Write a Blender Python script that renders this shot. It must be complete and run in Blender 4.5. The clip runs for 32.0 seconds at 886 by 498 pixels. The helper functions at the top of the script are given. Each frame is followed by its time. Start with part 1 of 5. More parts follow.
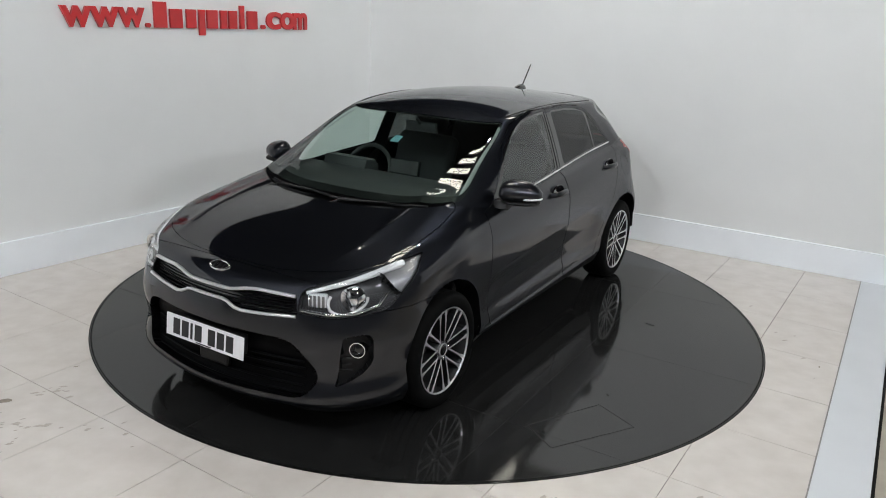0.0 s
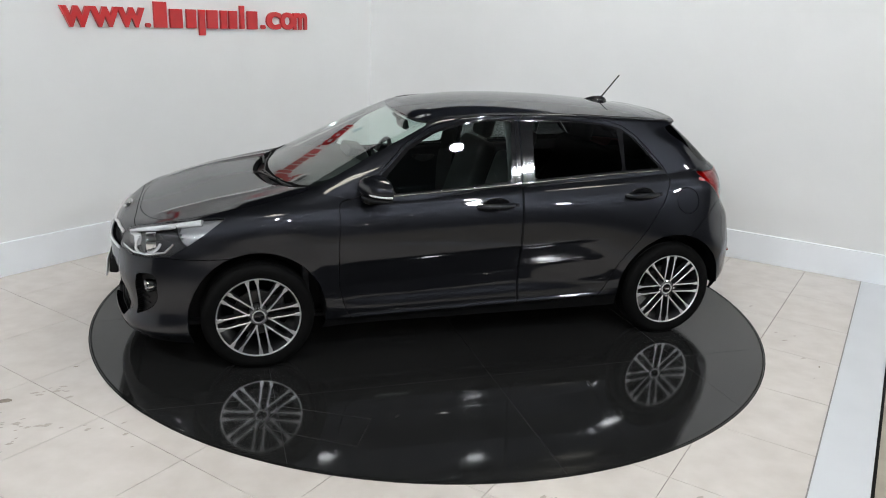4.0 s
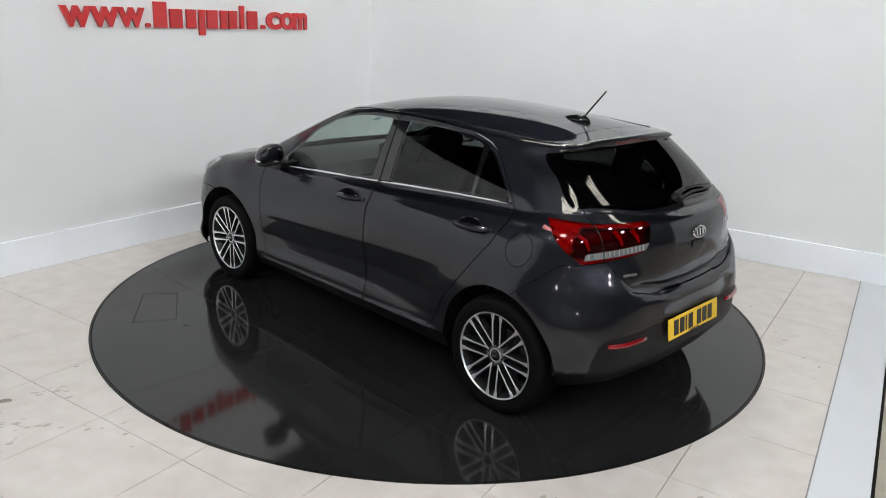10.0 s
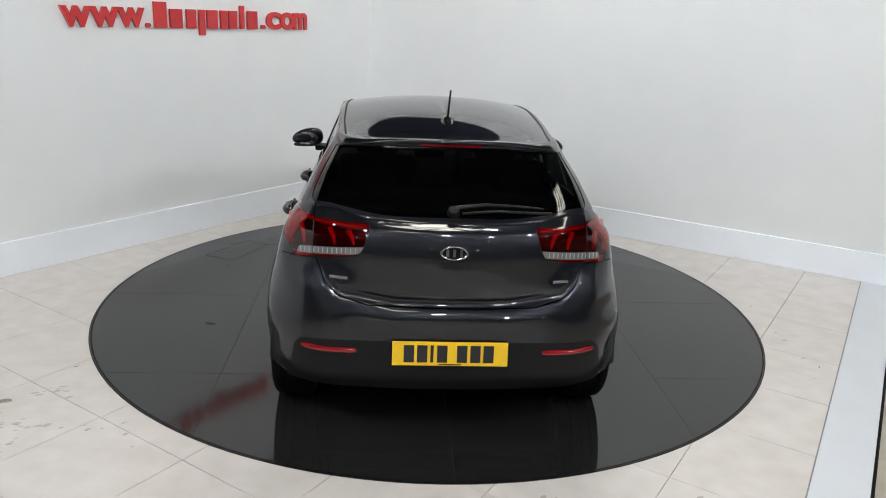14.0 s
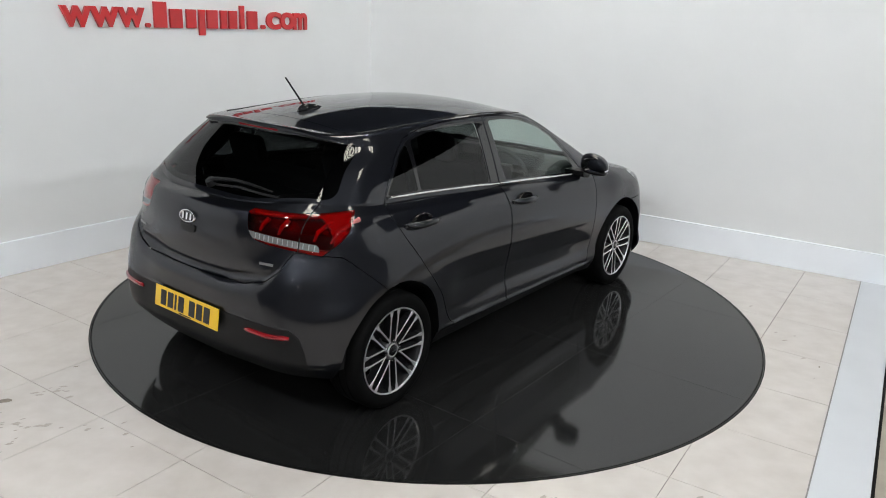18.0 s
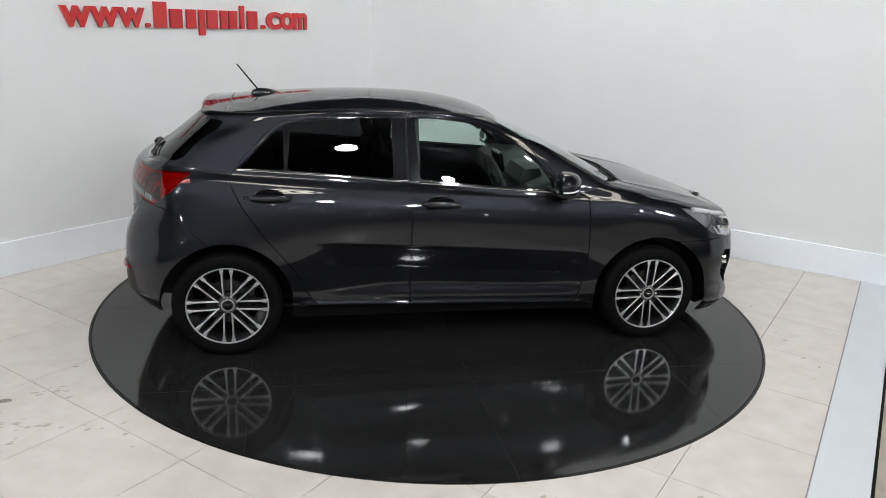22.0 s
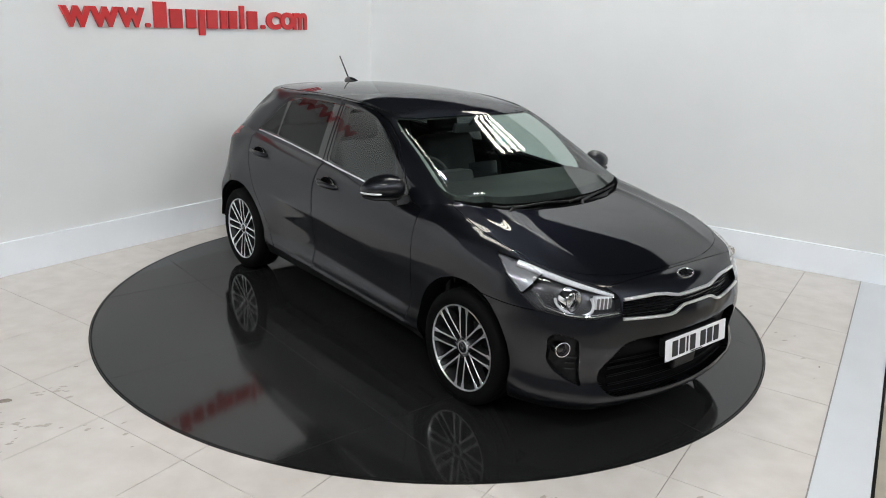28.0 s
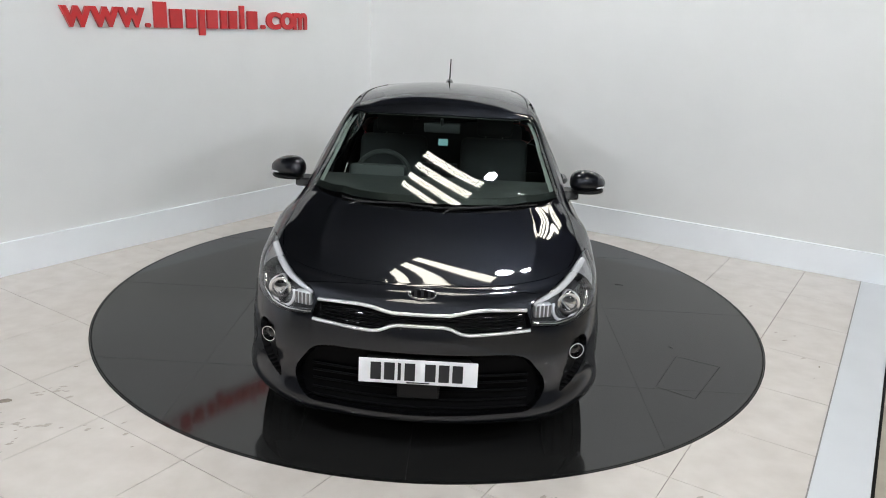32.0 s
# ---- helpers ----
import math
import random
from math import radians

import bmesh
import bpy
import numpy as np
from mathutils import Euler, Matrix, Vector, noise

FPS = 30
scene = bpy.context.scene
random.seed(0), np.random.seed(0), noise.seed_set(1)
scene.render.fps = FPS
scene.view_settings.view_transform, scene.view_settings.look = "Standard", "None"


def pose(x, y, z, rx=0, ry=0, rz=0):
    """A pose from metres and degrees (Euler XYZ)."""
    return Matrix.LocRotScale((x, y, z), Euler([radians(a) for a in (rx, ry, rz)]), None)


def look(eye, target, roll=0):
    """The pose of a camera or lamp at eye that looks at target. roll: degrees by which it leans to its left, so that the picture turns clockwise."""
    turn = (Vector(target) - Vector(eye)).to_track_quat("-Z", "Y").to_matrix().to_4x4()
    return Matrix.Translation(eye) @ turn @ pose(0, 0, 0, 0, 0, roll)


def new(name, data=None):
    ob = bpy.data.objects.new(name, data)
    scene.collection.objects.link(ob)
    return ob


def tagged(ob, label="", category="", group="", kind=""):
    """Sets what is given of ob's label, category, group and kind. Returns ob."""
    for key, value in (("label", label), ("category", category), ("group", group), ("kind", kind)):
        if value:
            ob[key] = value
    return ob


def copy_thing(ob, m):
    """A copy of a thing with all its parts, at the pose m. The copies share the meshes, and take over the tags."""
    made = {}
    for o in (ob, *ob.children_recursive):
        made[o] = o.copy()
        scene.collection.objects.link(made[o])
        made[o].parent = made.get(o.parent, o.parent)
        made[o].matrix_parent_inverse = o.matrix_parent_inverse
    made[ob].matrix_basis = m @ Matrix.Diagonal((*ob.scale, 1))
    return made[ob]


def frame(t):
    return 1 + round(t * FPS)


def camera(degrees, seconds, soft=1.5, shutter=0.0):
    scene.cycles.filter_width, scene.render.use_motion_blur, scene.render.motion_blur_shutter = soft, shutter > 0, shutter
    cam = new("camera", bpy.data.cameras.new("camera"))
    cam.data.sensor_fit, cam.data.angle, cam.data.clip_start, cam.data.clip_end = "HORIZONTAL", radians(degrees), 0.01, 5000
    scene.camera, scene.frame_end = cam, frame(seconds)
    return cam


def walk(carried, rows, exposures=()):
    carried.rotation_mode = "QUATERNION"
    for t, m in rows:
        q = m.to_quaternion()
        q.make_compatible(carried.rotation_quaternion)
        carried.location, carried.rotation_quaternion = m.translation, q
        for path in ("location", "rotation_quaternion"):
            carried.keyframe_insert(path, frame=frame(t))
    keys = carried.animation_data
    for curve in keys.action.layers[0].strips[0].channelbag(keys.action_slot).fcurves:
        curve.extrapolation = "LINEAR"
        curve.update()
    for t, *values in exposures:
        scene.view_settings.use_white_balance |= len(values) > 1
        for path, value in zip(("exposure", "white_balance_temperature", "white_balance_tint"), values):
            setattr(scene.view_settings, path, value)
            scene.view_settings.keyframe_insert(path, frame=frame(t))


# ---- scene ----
cam = camera(60.574, 32.0, soft=1.0)
EYE = Vector((0.0, -5.0566, 1.9587))
AIM = EYE + Vector((0.01280, 0.95423, -0.29884))
walk(cam, [(0.0, look(EYE, AIM, 2.698)), (32.0, look(EYE, AIM, 2.698))], [(0.0, -0.2), (1.3, -0.2), (1.9, 0.0), (32.0, 0.0)])

# ---- world, light and exposure ----
world = bpy.data.worlds.new("hall_air")
world.use_nodes = True
world.node_tree.nodes["Background"].inputs[0].default_value = (0.85, 0.92, 1.0, 1)
world.node_tree.nodes["Background"].inputs[1].default_value = 0.05
scene.world = world
scene.view_settings.exposure = 0.0

# plan: turntable axis at the origin; two white walls meet at CORNER
CORNER = Vector((-0.761, 3.316, 0))
LEFT = Vector((-0.58351, -0.81211, 0))
RIGHT = Vector((0.86405, -0.50341, 0))
WALL_TOP = 2.75
CEILING = 5.2
TURN_RATE = 10.3218
TURN_START = 238.231
CAR_SET = Vector((-0.0430, 0.0316, 0))
TABLE_R = 2.218


# ---- materials ----
def material(name, colour, rough=0.5, metal=0.0, coat=0.0, vary=0.15, scale=30.0, bump=0.0, bump_scale=200.0, stain=None, spec=0.5):
    m = bpy.data.materials.new(name)
    m.use_nodes = True
    nt = m.node_tree
    b = nt.nodes["Principled BSDF"]
    b.inputs["Base Color"].default_value = (*colour, 1)
    b.inputs["Roughness"].default_value = rough
    b.inputs["Metallic"].default_value = metal
    b.inputs["Coat Weight"].default_value = coat
    b.inputs["Coat Roughness"].default_value = 0.02
    b.inputs["Specular IOR Level"].default_value = spec
    tc = nt.nodes.new("ShaderNodeTexCoord")
    if vary:
        n1 = nt.nodes.new("ShaderNodeTexNoise")
        n1.inputs["Scale"].default_value = scale
        n1.inputs["Detail"].default_value = 4
        n2 = nt.nodes.new("ShaderNodeTexNoise")
        n2.inputs["Scale"].default_value = scale * 0.06
        n2.inputs["Detail"].default_value = 3
        for n in (n1, n2):
            nt.links.new(tc.outputs["Object"], n.inputs["Vector"])
        add = nt.nodes.new("ShaderNodeMath")
        add.operation = "MULTIPLY_ADD"
        add.inputs[1].default_value = 0.5
        nt.links.new(n1.outputs["Fac"], add.inputs[0])
        half = nt.nodes.new("ShaderNodeMath")
        half.operation = "MULTIPLY"
        half.inputs[1].default_value = 0.5
        nt.links.new(n2.outputs["Fac"], half.inputs[0])
        nt.links.new(half.outputs[0], add.inputs[2])
        mix = nt.nodes.new("ShaderNodeMix")
        mix.data_type = "RGBA"
        low = stain if stain else tuple(c * (1 - vary) for c in colour)
        mix.inputs["A"].default_value = (*low, 1)
        mix.inputs["B"].default_value = (*(min(1, c * (1 + vary * 0.6)) for c in colour), 1)
        ramp = nt.nodes.new("ShaderNodeMapRange")
        ramp.inputs["From Min"].default_value = 0.3
        ramp.inputs["From Max"].default_value = 0.7
        nt.links.new(add.outputs[0], ramp.inputs["Value"])
        nt.links.new(ramp.outputs[0], mix.inputs["Factor"])
        nt.links.new(mix.outputs["Result"], b.inputs["Base Color"])
        rr = nt.nodes.new("ShaderNodeMapRange")
        rr.inputs["To Min"].default_value = rough * 0.85
        rr.inputs["To Max"].default_value = min(1, rough * 1.2)
        nt.links.new(n2.outputs["Fac"], rr.inputs["Value"])
        nt.links.new(rr.outputs[0], b.inputs["Roughness"])
    if bump:
        nb = nt.nodes.new("ShaderNodeTexNoise")
        nb.inputs["Scale"].default_value = bump_scale
        nb.inputs["Detail"].default_value = 3
        nt.links.new(tc.outputs["Object"], nb.inputs["Vector"])
        bp = nt.nodes.new("ShaderNodeBump")
        bp.inputs["Strength"].default_value = bump
        bp.inputs["Distance"].default_value = 0.002
        nt.links.new(nb.outputs["Fac"], bp.inputs["Height"])
        nt.links.new(bp.outputs[0], b.inputs["Normal"])
    return m


def glowing(name, colour, strength):
    m = bpy.data.materials.new(name)
    m.use_nodes = True
    nt = m.node_tree
    nt.nodes.clear()
    out = nt.nodes.new("ShaderNodeOutputMaterial")
    e = nt.nodes.new("ShaderNodeEmission")
    e.inputs[0].default_value = (*colour, 1)
    e.inputs[1].default_value = strength
    nt.links.new(e.outputs[0], out.inputs[0])
    return m


def sheet_glass(name, tint, ior=1.5, rough=0.0, gloss=1.0):
    """A single sheet of tinted glass: clear tint, with mirror gloss by Fresnel."""
    m = bpy.data.materials.new(name)
    m.use_nodes = True
    nt = m.node_tree
    nt.nodes.clear()
    out = nt.nodes.new("ShaderNodeOutputMaterial")
    clear = nt.nodes.new("ShaderNodeBsdfTransparent")
    clear.inputs[0].default_value = (*tint, 1)
    shine = nt.nodes.new("ShaderNodeBsdfGlossy")
    shine.inputs["Color"].default_value = (gloss, gloss, gloss, 1)
    shine.inputs["Roughness"].default_value = rough
    lw = nt.nodes.new("ShaderNodeLayerWeight")
    lw.inputs["Blend"].default_value = 0.5
    p5 = nt.nodes.new("ShaderNodeMath")
    p5.operation = "POWER"
    p5.inputs[1].default_value = 4.6
    nt.links.new(lw.outputs["Facing"], p5.inputs[0])
    fr = nt.nodes.new("ShaderNodeMath")
    fr.operation = "MULTIPLY_ADD"
    base = ((ior - 1) / (ior + 1)) ** 2 * 1.35
    fr.inputs[1].default_value = 1 - base
    fr.inputs[2].default_value = base
    nt.links.new(p5.outputs[0], fr.inputs[0])
    mix = nt.nodes.new("ShaderNodeMixShader")
    nt.links.new(fr.outputs[0], mix.inputs[0])
    nt.links.new(clear.outputs[0], mix.inputs[1])
    nt.links.new(shine.outputs[0], mix.inputs[2])
    nt.links.new(mix.outputs[0], out.inputs[0])
    return m


def car_paint():
    m = material("graphite_metallic_paint", (0.02, 0.021, 0.026), 0.42, 0.95, 1.0, 0.0, spec=0.3)
    nt = m.node_tree
    b = nt.nodes["Principled BSDF"]
    tc = nt.nodes.new("ShaderNodeTexCoord")
    b.inputs["Coat IOR"].default_value = 1.50
    b.inputs["Specular Tint"].default_value = (0.30, 0.32, 0.38, 1)
    fl = nt.nodes.new("ShaderNodeTexVoronoi")
    fl.inputs["Scale"].default_value = 900
    nt.links.new(tc.outputs["Object"], fl.inputs["Vector"])
    mix = nt.nodes.new("ShaderNodeMix")
    mix.data_type = "RGBA"
    mix.inputs["A"].default_value = (0.0157, 0.0168, 0.0204, 1)
    mix.inputs["B"].default_value = (0.0243, 0.0260, 0.0315, 1)
    nt.links.new(fl.outputs["Color"], mix.inputs["Factor"])
    nt.links.new(mix.outputs["Result"], b.inputs["Base Color"])
    return m


M_PAINT = car_paint()
M_GLASS = sheet_glass("clear_green_glass", (0.78, 0.88, 0.84), 1.5)
M_TINT = sheet_glass("privacy_glass", (0.14, 0.15, 0.15), 1.5, gloss=0.62)
M_LENS = sheet_glass("clear_lens", (0.92, 0.93, 0.94), 1.45)
M_RED = material("red_lens", (0.20, 0.003, 0.007), 0.10, 0.0, 1.0, 0.2, 60)
M_REDGLASS = sheet_glass("red_lens_glass", (0.62, 0.012, 0.020), 1.5)
M_CLEARLENS = material("pale_ribbed_lens", (0.20, 0.19, 0.19), 0.15, 0.2, 1.0, 0.2, 120)
M_CHROME = material("chrome", (0.82, 0.82, 0.83), 0.06, 1.0, 0, 0.03, 20)
M_SATIN = material("machined_alloy", (0.80, 0.80, 0.81), 0.32, 0.85, 0.4, 0.08, 60)
M_DARKALLOY = material("dark_painted_alloy", (0.03, 0.03, 0.032), 0.35, 0.6, 0.3, 0.1, 60)
M_RUBBER = material("tyre_rubber", (0.0035, 0.0035, 0.0035), 0.7, 0, 0, 0.25, 60, 0.3, 300, spec=0.08)
M_BLACK = material("black_plastic", (0.004, 0.004, 0.0045), 0.45, 0, 0, 0.2, 80, 0.2, 500, spec=0.3)
M_GLOSSBLACK = material("gloss_black_plastic", (0.006, 0.006, 0.007), 0.08, 0, 0.6, 0.1, 40)
M_GREYPLASTIC = material("grey_bumper_plastic", (0.006, 0.0062, 0.0066), 0.48, 0, 0, 0.15, 80, 0.2, 500, spec=0.22)
M_MESH = material("black_grille_mesh", (0.0016, 0.0016, 0.002), 0.5, 0, 0, 0.2, 90, spec=0.06)
M_SEAT = material("charcoal_seat_cloth", (0.024, 0.024, 0.026), 0.85, 0, 0, 0.3, 150, 0.4, 600)
M_TRIM = material("dark_cabin_plastic", (0.028, 0.028, 0.030), 0.55, 0, 0, 0.2, 80, 0.2, 400)
M_LINING = material("pale_headlining", (0.35, 0.35, 0.34), 0.9, 0, 0, 0.1, 100)
M_PLATEW = material("white_plate", (0.80, 0.80, 0.82), 0.3, 0, 0.3, 0.06, 30)
M_PLATEY = material("yellow_plate", (0.80, 0.50, 0.015), 0.3, 0, 0.3, 0.06, 30)
M_INK = material("black_plate_marks", (0.012, 0.012, 0.014), 0.5, 0, 0, 0.1, 30)
M_DISC = material("steel_disc", (0.12, 0.12, 0.12), 0.35, 1.0, 0, 0.2, 40)
M_WALL = material("white_wall_paint", (0.76, 0.765, 0.765), 0.55, 0, 0, 0.035, 3.0, 0.15, 90)
M_SKIRT = material("white_gloss_skirting", (0.86, 0.89, 0.93), 0.3, 0, 0.2, 0.03, 4)
M_STRIP = material("white_floor_strip", (0.62, 0.635, 0.66), 0.3, 0, 0.1, 0.05, 4)
M_TILE = material("cream_porcelain_tile", (0.665, 0.62, 0.58), 0.17, 0, 0, 0.07, 7.0, 0.05, 60, stain=(0.56, 0.51, 0.465), spec=0.5)
M_GROUT = material("grey_grout", (0.26, 0.245, 0.23), 0.8, 0, 0, 0.2, 60)
M_TABLE = material("black_gloss_turntable", (0.014, 0.014, 0.0138), 0.055, 0, 0, 0.35, 9, 0.02, 60, spec=0.5)
for node in M_TABLE.node_tree.nodes:
    if node.type == "MAP_RANGE" and abs(node.inputs["To Min"].default_value - 0.055 * 0.85) < 1e-4:
        node.inputs["To Min"].default_value, node.inputs["To Max"].default_value = 0.02, 0.13
M_SEAM = material("turntable_joint", (0.006, 0.006, 0.006), 0.6, 0, 0, 0.1, 60)
M_EDGE = material("black_edge_trim", (0.004, 0.004, 0.004), 0.6, 0, 0, 0.1, 60, spec=0.12)
M_SIGN = material("red_acrylic", (0.55, 0.022, 0.026), 0.3, 0, 0.3, 0.08, 20)
M_CEIL = material("dark_hall_ceiling", (0.035, 0.036, 0.038), 0.9, 0, 0, 0.3, 2)
M_HALL = material("grey_hall_wall", (0.42, 0.42, 0.425), 0.8, 0, 0, 0.3, 2)
M_BEIGE = material("beige_panel", (0.35, 0.31, 0.25), 0.5, 0, 0, 0.15, 10)
M_TUBE = glowing("fluorescent_tube", (1.0, 0.96, 0.84), 16.0)
M_KEY = glowing("aimed_floodlight_glass", (0.925, 0.962, 1.0), 480.0)
M_HOUSING = material("silver_lamp_housing", (0.32, 0.32, 0.33), 0.28, 0.4, 0, 0.1, 40)
M_LAMPDARK = material("smoked_lamp_housing", (0.11, 0.11, 0.115), 0.22, 0.5, 0, 0.15, 40)
M_BLADE = material("white_light_blade", (0.78, 0.78, 0.80), 0.18, 0.15, 0.6, 0.06, 60)
M_REDPIT = material("dark_red_lamp_pit", (0.020, 0.004, 0.005), 0.3, 0.2, 0, 0.2, 40)
M_REDHOUSE = material("red_tinted_housing", (0.50, 0.16, 0.16), 0.35, 0.1, 0, 0.2, 40)
M_FLOOD = glowing("floodlight_glass", (0.90, 0.96, 1.0), 380.0)
M_SPOT = glowing("spotlight_glass", (1.0, 0.97, 0.92), 220.0)
M_HUB = material("grey_cast_hub", (0.22, 0.22, 0.23), 0.4, 0.8, 0.2, 0.15, 60)


# ---- mesh helpers ----
def mesh_object(name, me, mat, parent=None, label=""):
    ob = new(name, me)
    if mat is not None and not me.materials:
        me.materials.append(mat)
    if parent is not None:
        ob.parent = parent
    if label:
        ob["label"] = label
    return ob


def part(name, bm, mat, parent, label="", smooth=None):
    """Links a bmesh as one mesh object under a thing or a part."""
    me = bpy.data.meshes.new(name)
    bmesh.ops.recalc_face_normals(bm, faces=bm.faces)
    bm.to_mesh(me)
    bm.free()
    if smooth is not None:
        me.shade_smooth()
        me.set_sharp_from_angle(angle=radians(smooth))
    return mesh_object(name, me, mat, parent, label)


def add_box(bm, size, m=None, bevel=0.0, seg=2):
    made = bmesh.ops.create_cube(bm, size=1.0)
    vs = made["verts"]
    bmesh.ops.scale(bm, vec=size, verts=vs)
    if bevel:
        es = list({e for v in vs for e in v.link_edges})
        r = bmesh.ops.bevel(bm, geom=es, offset=bevel, segments=seg, affect="EDGES", profile=0.5)
        vs = list({v for f in r["faces"] for v in f.verts} | {v for v in vs if v.is_valid})
    if m is not None:
        bmesh.ops.transform(bm, matrix=m, verts=vs)
    return vs


def box(size, m=None, bevel=0.0, seg=2):
    bm = bmesh.new()
    add_box(bm, size, m, bevel, seg)
    return bm


def add_lathe(bm, profile, n=48, m=None, close=False):
    """Turns a profile of (radius, height along y) round the y axis."""
    rings = []
    for i in range(n):
        a = 2 * math.pi * i / n
        rings.append([bm.verts.new((r * math.cos(a), y, r * math.sin(a))) for r, y in profile])
    k = len(profile)
    for i in range(n):
        p, q = rings[i], rings[(i + 1) % n]
        for j in range(k if close else k - 1):
            bm.faces.new((p[j], p[(j + 1) % k], q[(j + 1) % k], q[j]))
    if not close:
        for j in (0, k - 1):
            if profile[j][0] > 1e-6:
                bm.faces.new([r[j] for r in rings])
    vs = [v for r in rings for v in r]
    if m is not None:
        bmesh.ops.transform(bm, matrix=m, verts=vs)
    return vs


def lathe(profile, n=48, m=None, close=False):
    bm = bmesh.new()
    add_lathe(bm, profile, n, m, close)
    return bm


def add_tube(bm, pts, radius, n=8, flat=1.0):
    """A round bar along points; radius may be a list."""
    pts = [Vector(p) for p in pts]
    rs = radius if isinstance(radius, (list, tuple)) else [radius] * len(pts)
    rings = []
    up = Vector((0, 0, 1))
    for i, p in enumerate(pts):
        d = (pts[min(i + 1, len(pts) - 1)] - pts[max(i - 1, 0)]).normalized()
        ref = up if abs(d.z) < 0.95 else Vector((1, 0, 0))
        a = d.cross(ref).normalized()
        b = a.cross(d)
        rings.append([bm.verts.new(p + (a * math.cos(t) + b * math.sin(t) * flat) * rs[i])
                      for t in (2 * math.pi * j / n for j in range(n))])
    for p, q in zip(rings, rings[1:]):
        for j in range(n):
            bm.faces.new((p[j], p[(j + 1) % n], q[(j + 1) % n], q[j]))
    bm.faces.new(rings[0][::-1])
    bm.faces.new(rings[-1])


def tube(pts, radius, n=8, flat=1.0):
    bm = bmesh.new()
    add_tube(bm, pts, radius, n, flat)
    return bm


def add_slab(bm, outline, axis, lo, hi, bevel=0.0):
    """A plate with a polygon outline; axis is the normal of the plate."""
    def at(p, w):
        return {"x": (w, p[0], p[1]), "y": (p[0], w, p[1]), "z": (p[0], p[1], w)}[axis]
    a = [bm.verts.new(at(p, lo)) for p in outline]
    b = [bm.verts.new(at(p, hi)) for p in outline]
    n = len(outline)
    fs = [bm.faces.new(a[::-1]), bm.faces.new(b)]
    for i in range(n):
        fs.append(bm.faces.new((a[i], a[(i + 1) % n], b[(i + 1) % n], b[i])))
    if bevel:
        bmesh.ops.recalc_face_normals(bm, faces=fs)
        es = [e for f in fs[:2] for e in f.edges]
        bmesh.ops.bevel(bm, geom=es, offset=bevel, segments=2, affect="EDGES", profile=0.5)
    return a + b


def slab(outline, axis, lo, hi, bevel=0.0):
    bm = bmesh.new()
    add_slab(bm, outline, axis, lo, hi, bevel)
    return bm


def rounded(poly, r, n=5):
    """Rounds the corners of a polygon."""
    out = []
    k = len(poly)
    for i in range(k):
        p, c, q = (Vector(poly[j % k]) for j in (i - 1, i, i + 1))
        a, b = (p - c), (q - c)
        d = min(r, a.length * 0.45, b.length * 0.45)
        p0, p2 = c + a.normalized() * d, c + b.normalized() * d
        for j in range(n + 1):
            t = j / n
            out.append(tuple(p0 * (1 - t) ** 2 + c * 2 * t * (1 - t) + p2 * t * t))
    return out


def frame_pose(origin, xaxis, zaxis=Vector((0, 0, 1))):
    """A pose whose x runs along xaxis and z along zaxis."""
    x = xaxis.normalized()
    z = (zaxis - x * zaxis.dot(x)).normalized()
    y = z.cross(x)
    m = Matrix((x, y, z)).transposed().to_4x4()
    m.translation = origin
    return m


def thing(name, label, category, group="", kind=""):
    return tagged(new(name), label, category, group, kind)


